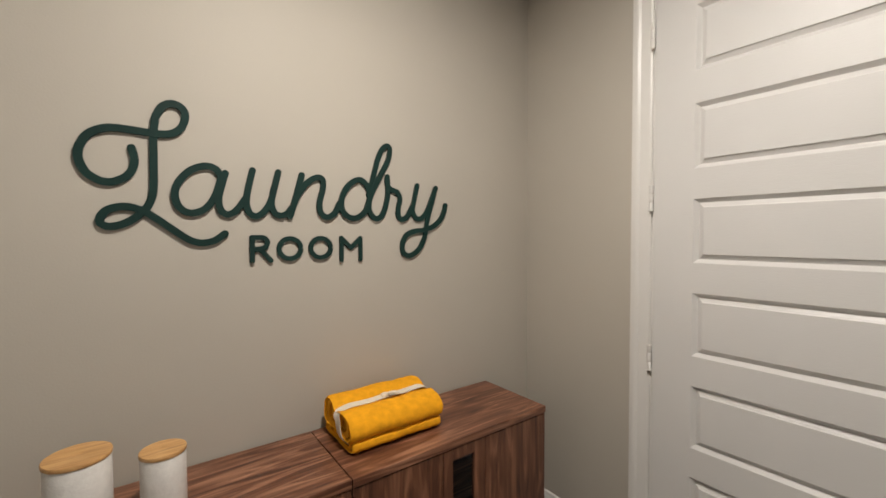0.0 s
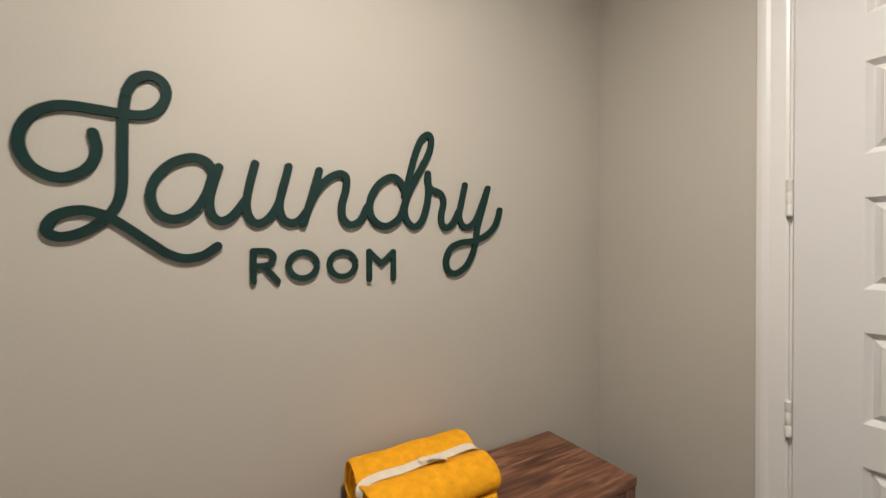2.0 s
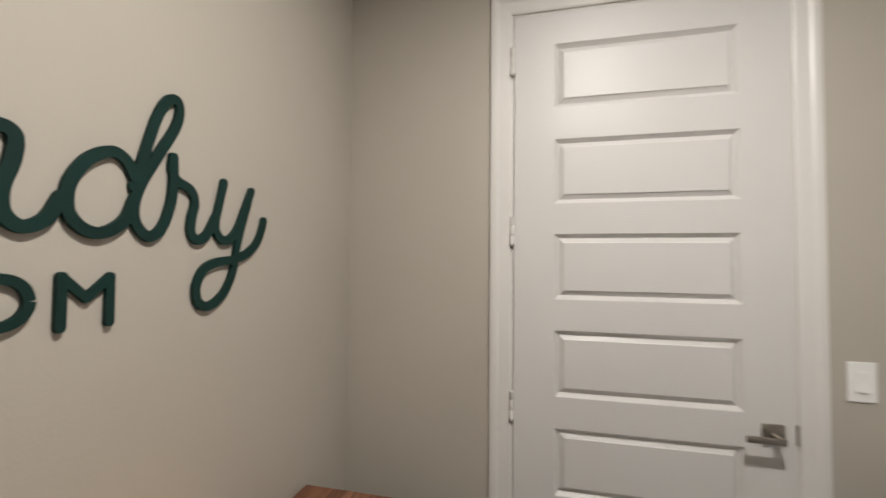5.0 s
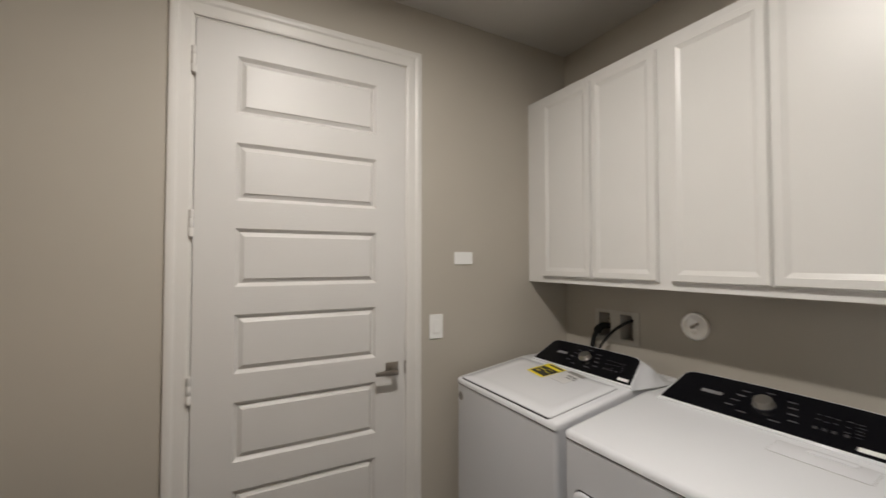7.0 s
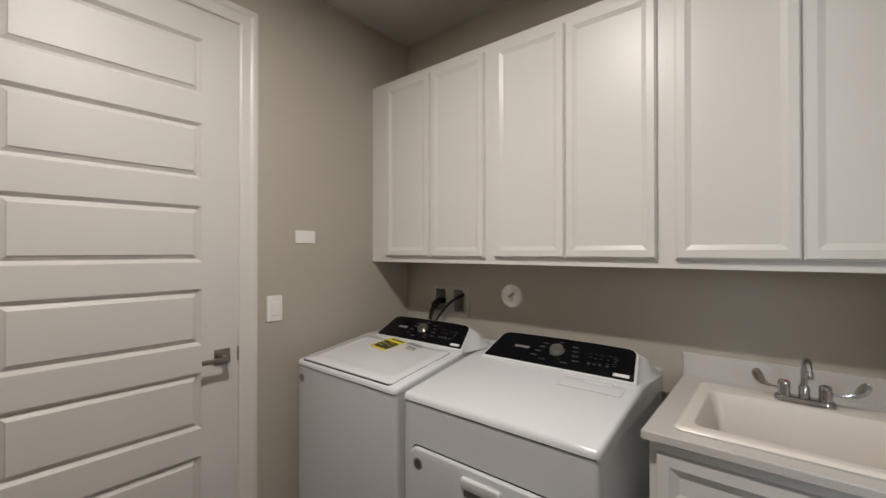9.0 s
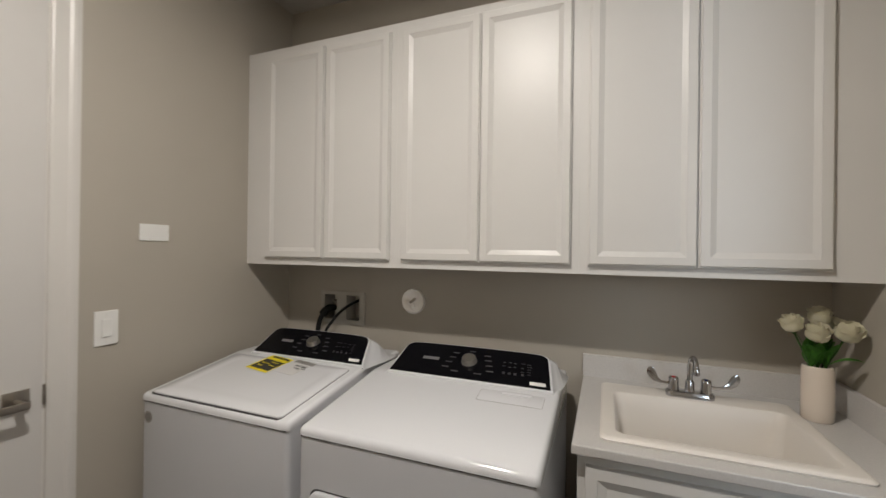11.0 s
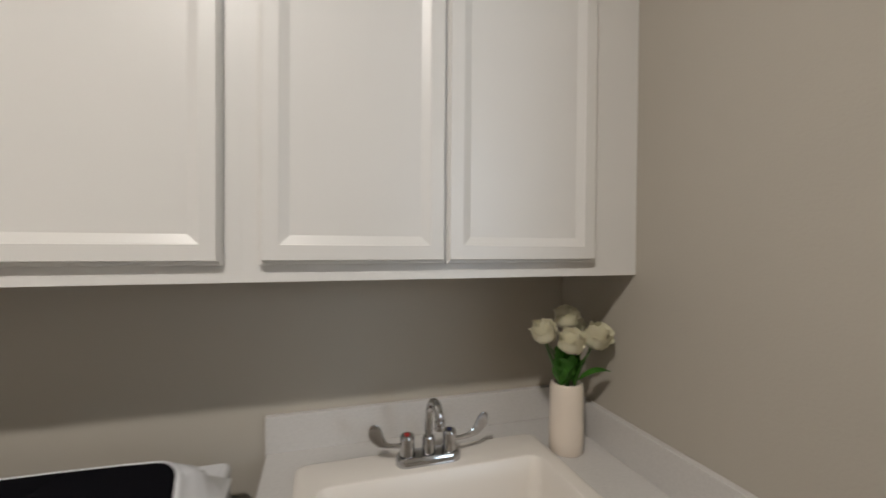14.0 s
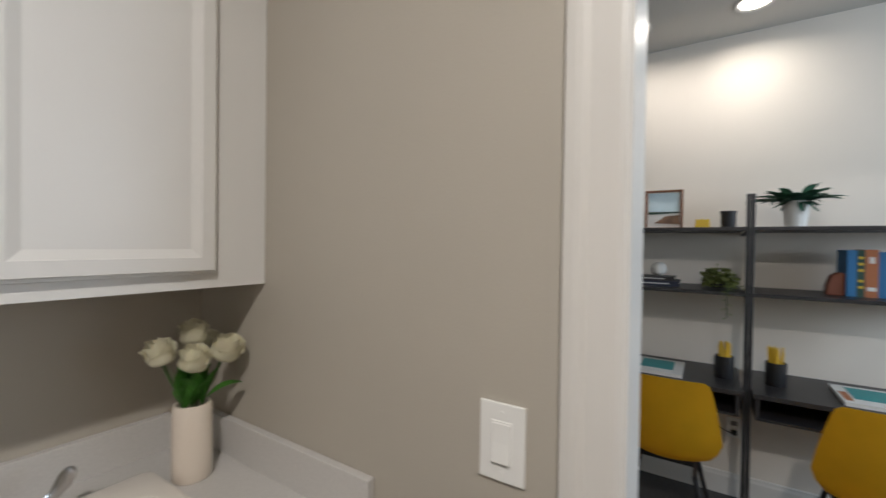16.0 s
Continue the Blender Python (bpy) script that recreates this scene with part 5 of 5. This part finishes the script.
moss = thing("trailing_plant", (-2.15, 1.265, S2), "olive green trailing foliage in a low bowl", "plant")
part("bowl", lathe([(0, 0), (0.030, 0), (0.045, 0.028), (0.042, 0.028), (0.027, 0.008), (0, 0.008)], (-2.15, 1.255, S2), 20), BLACKMET, moss, smooth=True)
for i in range(230):
    a, ln = rp.uniform(0, 6.28), 0.075 * math.sqrt(rp.random())
    c = Vector((-2.15 + ln * 0.8 * math.cos(a), 1.262 + ln * 1.1 * math.sin(a), S2 + 0.012 + rp.uniform(0.0, 0.115) * math.sqrt(max(0.05, 1 - (ln / 0.08) ** 2))))
    part("leaf", leaf_blade(c, c + Vector((rp.uniform(-0.03, 0.03), rp.uniform(-0.03, 0.03), rp.uniform(-0.02, 0.02))), 0.020, 0.005), MOSS, moss)
for i in range(10):
    c = Vector((-2.08 + rp.uniform(-0.02, 0.03), 1.315 + rp.uniform(-0.02, 0.045), S2 + 0.008 + rp.uniform(0, 0.03)))
    part("leaf", leaf_blade(c, c + Vector((0.02, rp.uniform(-0.02, 0.02), -0.004)), 0.010, 0.003), MOSS, moss)

strand = [Vector(p) for p in ((-2.08, 1.285, S2 + 0.03), (-1.98, 1.290, S2 + 0.035), (-1.922, 1.292, S2 + 0.004), (-1.918, 1.290, S2 - 0.06), (-1.919, 1.294, S2 - 0.13))]
part("tendril", tube(strand, 0.0016, 6), STEM, moss, "thin hanging tendril", smooth=True)
for i, c in enumerate(catmull(strand, 3)[3:]):
    part("leaf", leaf_blade(c, c + Vector((0.008, 0.022 * (-1) ** i, -0.010)), 0.009, 0.002), MOSS, moss)


def standing_book(y0, y1, h, mat, label):
    bk = thing("book", (-2.13, (y0 + y1) / 2, S2), label, "book", group="standing books")
    xb, xf = -2.27, -2.09
    part("cover", merge(box(xb, xf, y0, y0 + 0.0025, S2, S2 + h), box(xb, xf, y1 - 0.0025, y1, S2, S2 + h), box(xf - 0.0025, xf, y0 + 0.0025, y1 - 0.0025, S2, S2 + h)), mat, bk)
    part("pages", box(xb + 0.004, xf - 0.0025, y0 + 0.0025, y1 - 0.0025, S2 + 0.004, S2 + h - 0.004), PAPER, bk)
    return bk


standing_book(1.766, 1.800, 0.222, BLUEBOOK, "blue cloth book standing on the shelf")
gb = standing_book(1.801, 1.827, 0.222, GREENBOOK, "dark green book with yellow spine lettering")
part("spine_print", merge(*[box(-2.0895, -2.0885, 1.806, 1.822, S2 + z, S2 + z + 0.012) for z in (0.04, 0.07, 0.12, 0.15, 0.18)]), YELLOWP, gb, "yellow unreadable spine print")
ob_ = standing_book(1.828, 1.873, 0.225, ORANGEBOOK, "orange-brown book with a white spine mark")
part("spine_print", merge(box(-2.0895, -2.0885, 1.836, 1.866, S2 + 0.03, S2 + 0.048), box(-2.0895, -2.0885, 1.842, 1.860, S2 + 0.16, S2 + 0.19)), PAPER, ob_)
standing_book(1.874, 1.906, 0.215, BLUEBOOK, "blue cloth book beside the orange book")
standing_book(1.907, 1.945, 0.205, NAVY, "navy cloth book at the row's end")
tagged(part("bookend", prism([(1.697, S2), (1.764, S2), (1.764, S2 + 0.110), (1.742, S2 + 0.112), (1.715, S2 + 0.095), (1.699, S2 + 0.048)], -2.17, -2.10, "x", 0.006), TERRA), "rounded terracotta wood bookend beside the books", "bookend")


def pencil_cup(y):
    th = thing("pencil_cup", (-2.10, y, DT), "black cup full of yellow pencils on the desk", "pencil cup", group="pencil cups")
    part("cup", lathe([(0, 0), (0.042, 0), (0.044, 0.003), (0.044, 0.118), (0.040, 0.118), (0.039, 0.006), (0, 0.006)], (-2.10, y, DT), 26), BLACKMET, th, smooth=True)
    rq = random.Random(int(y * 100))
    for i in range(20):
        a, r = rq.uniform(0, 6.28), rq.uniform(0.004, 0.031)
        p0 = Vector((-2.10 + 0.8 * r * math.cos(a + 0.7), y + 0.8 * r * math.sin(a + 0.7), DT + 0.007))
        p1 = Vector((-2.10 + r * math.cos(a), y + 1.1 * r * math.sin(a), DT + rq.uniform(0.175, 0.20)))
        part("pencil", tube([p0, p1], 0.0044, 6, 1), YELLOWP, th)


pencil_cup(1.292)
pencil_cup(1.512)


def workbook(y0, y1, label):
    th = thing("workbook", (-2.08, (y0 + y1) / 2, DT), label, "book", group="workbooks on the desks")
    part("pages", box(-2.22, -1.93, y0 + 0.003, y1 - 0.003, DT, DT + 0.016), PAPER, th)
    part("cover", box(-2.222, -1.928, y0, y1, DT + 0.016, DT + 0.019), PAPER, th)
    part("cover_picture", box(-2.19, -2.00, y0 + 0.05, y1 - 0.05, DT + 0.0192, DT + 0.0202), TEAL, th, "teal cover picture")
    part("cover_patch", box(-2.10, -1.96, y0 + 0.012, y0 + 0.040, DT + 0.0192, DT + 0.0202), ORANGEBOOK, th)


workbook(0.84, 1.105, "white and teal workbook lying on the black desk")
workbook(1.735, 2.02, "white and teal workbook lying beside the pencil cup")
outlet = thing("wall_outlet", (OX, 1.355, 0.36), "white power outlet on the study wall", "power outlet")
part("plate", box(OX, OX + 0.006, 1.318, 1.392, 0.345, 0.462, 0.002), WHITEP, outlet)
for z in (0.378, 0.430):
    part("socket", box(OX + 0.0058, OX + 0.0075, 1.338, 1.372, z - 0.013, z + 0.013, 0.004), LABEL_G, outlet)
cable = thing("cable", (OX + 0.03, 1.40, 0.36), "thin dark cable plugged into the outlet", "cable")
part("plug", box(OX + 0.006, OX + 0.035, 1.345, 1.365, 0.368, 0.388, 0.003), BLACKMET, cable)
part("cord", tube([(OX + 0.035, 1.355, 0.378), (OX + 0.05, 1.30, 0.40), (OX + 0.05, 1.20, 0.47), (OX + 0.05, 1.12, 0.58), (OX + 0.08, 1.10, 0.63)], 0.003, 8), BLACKMET, cable)
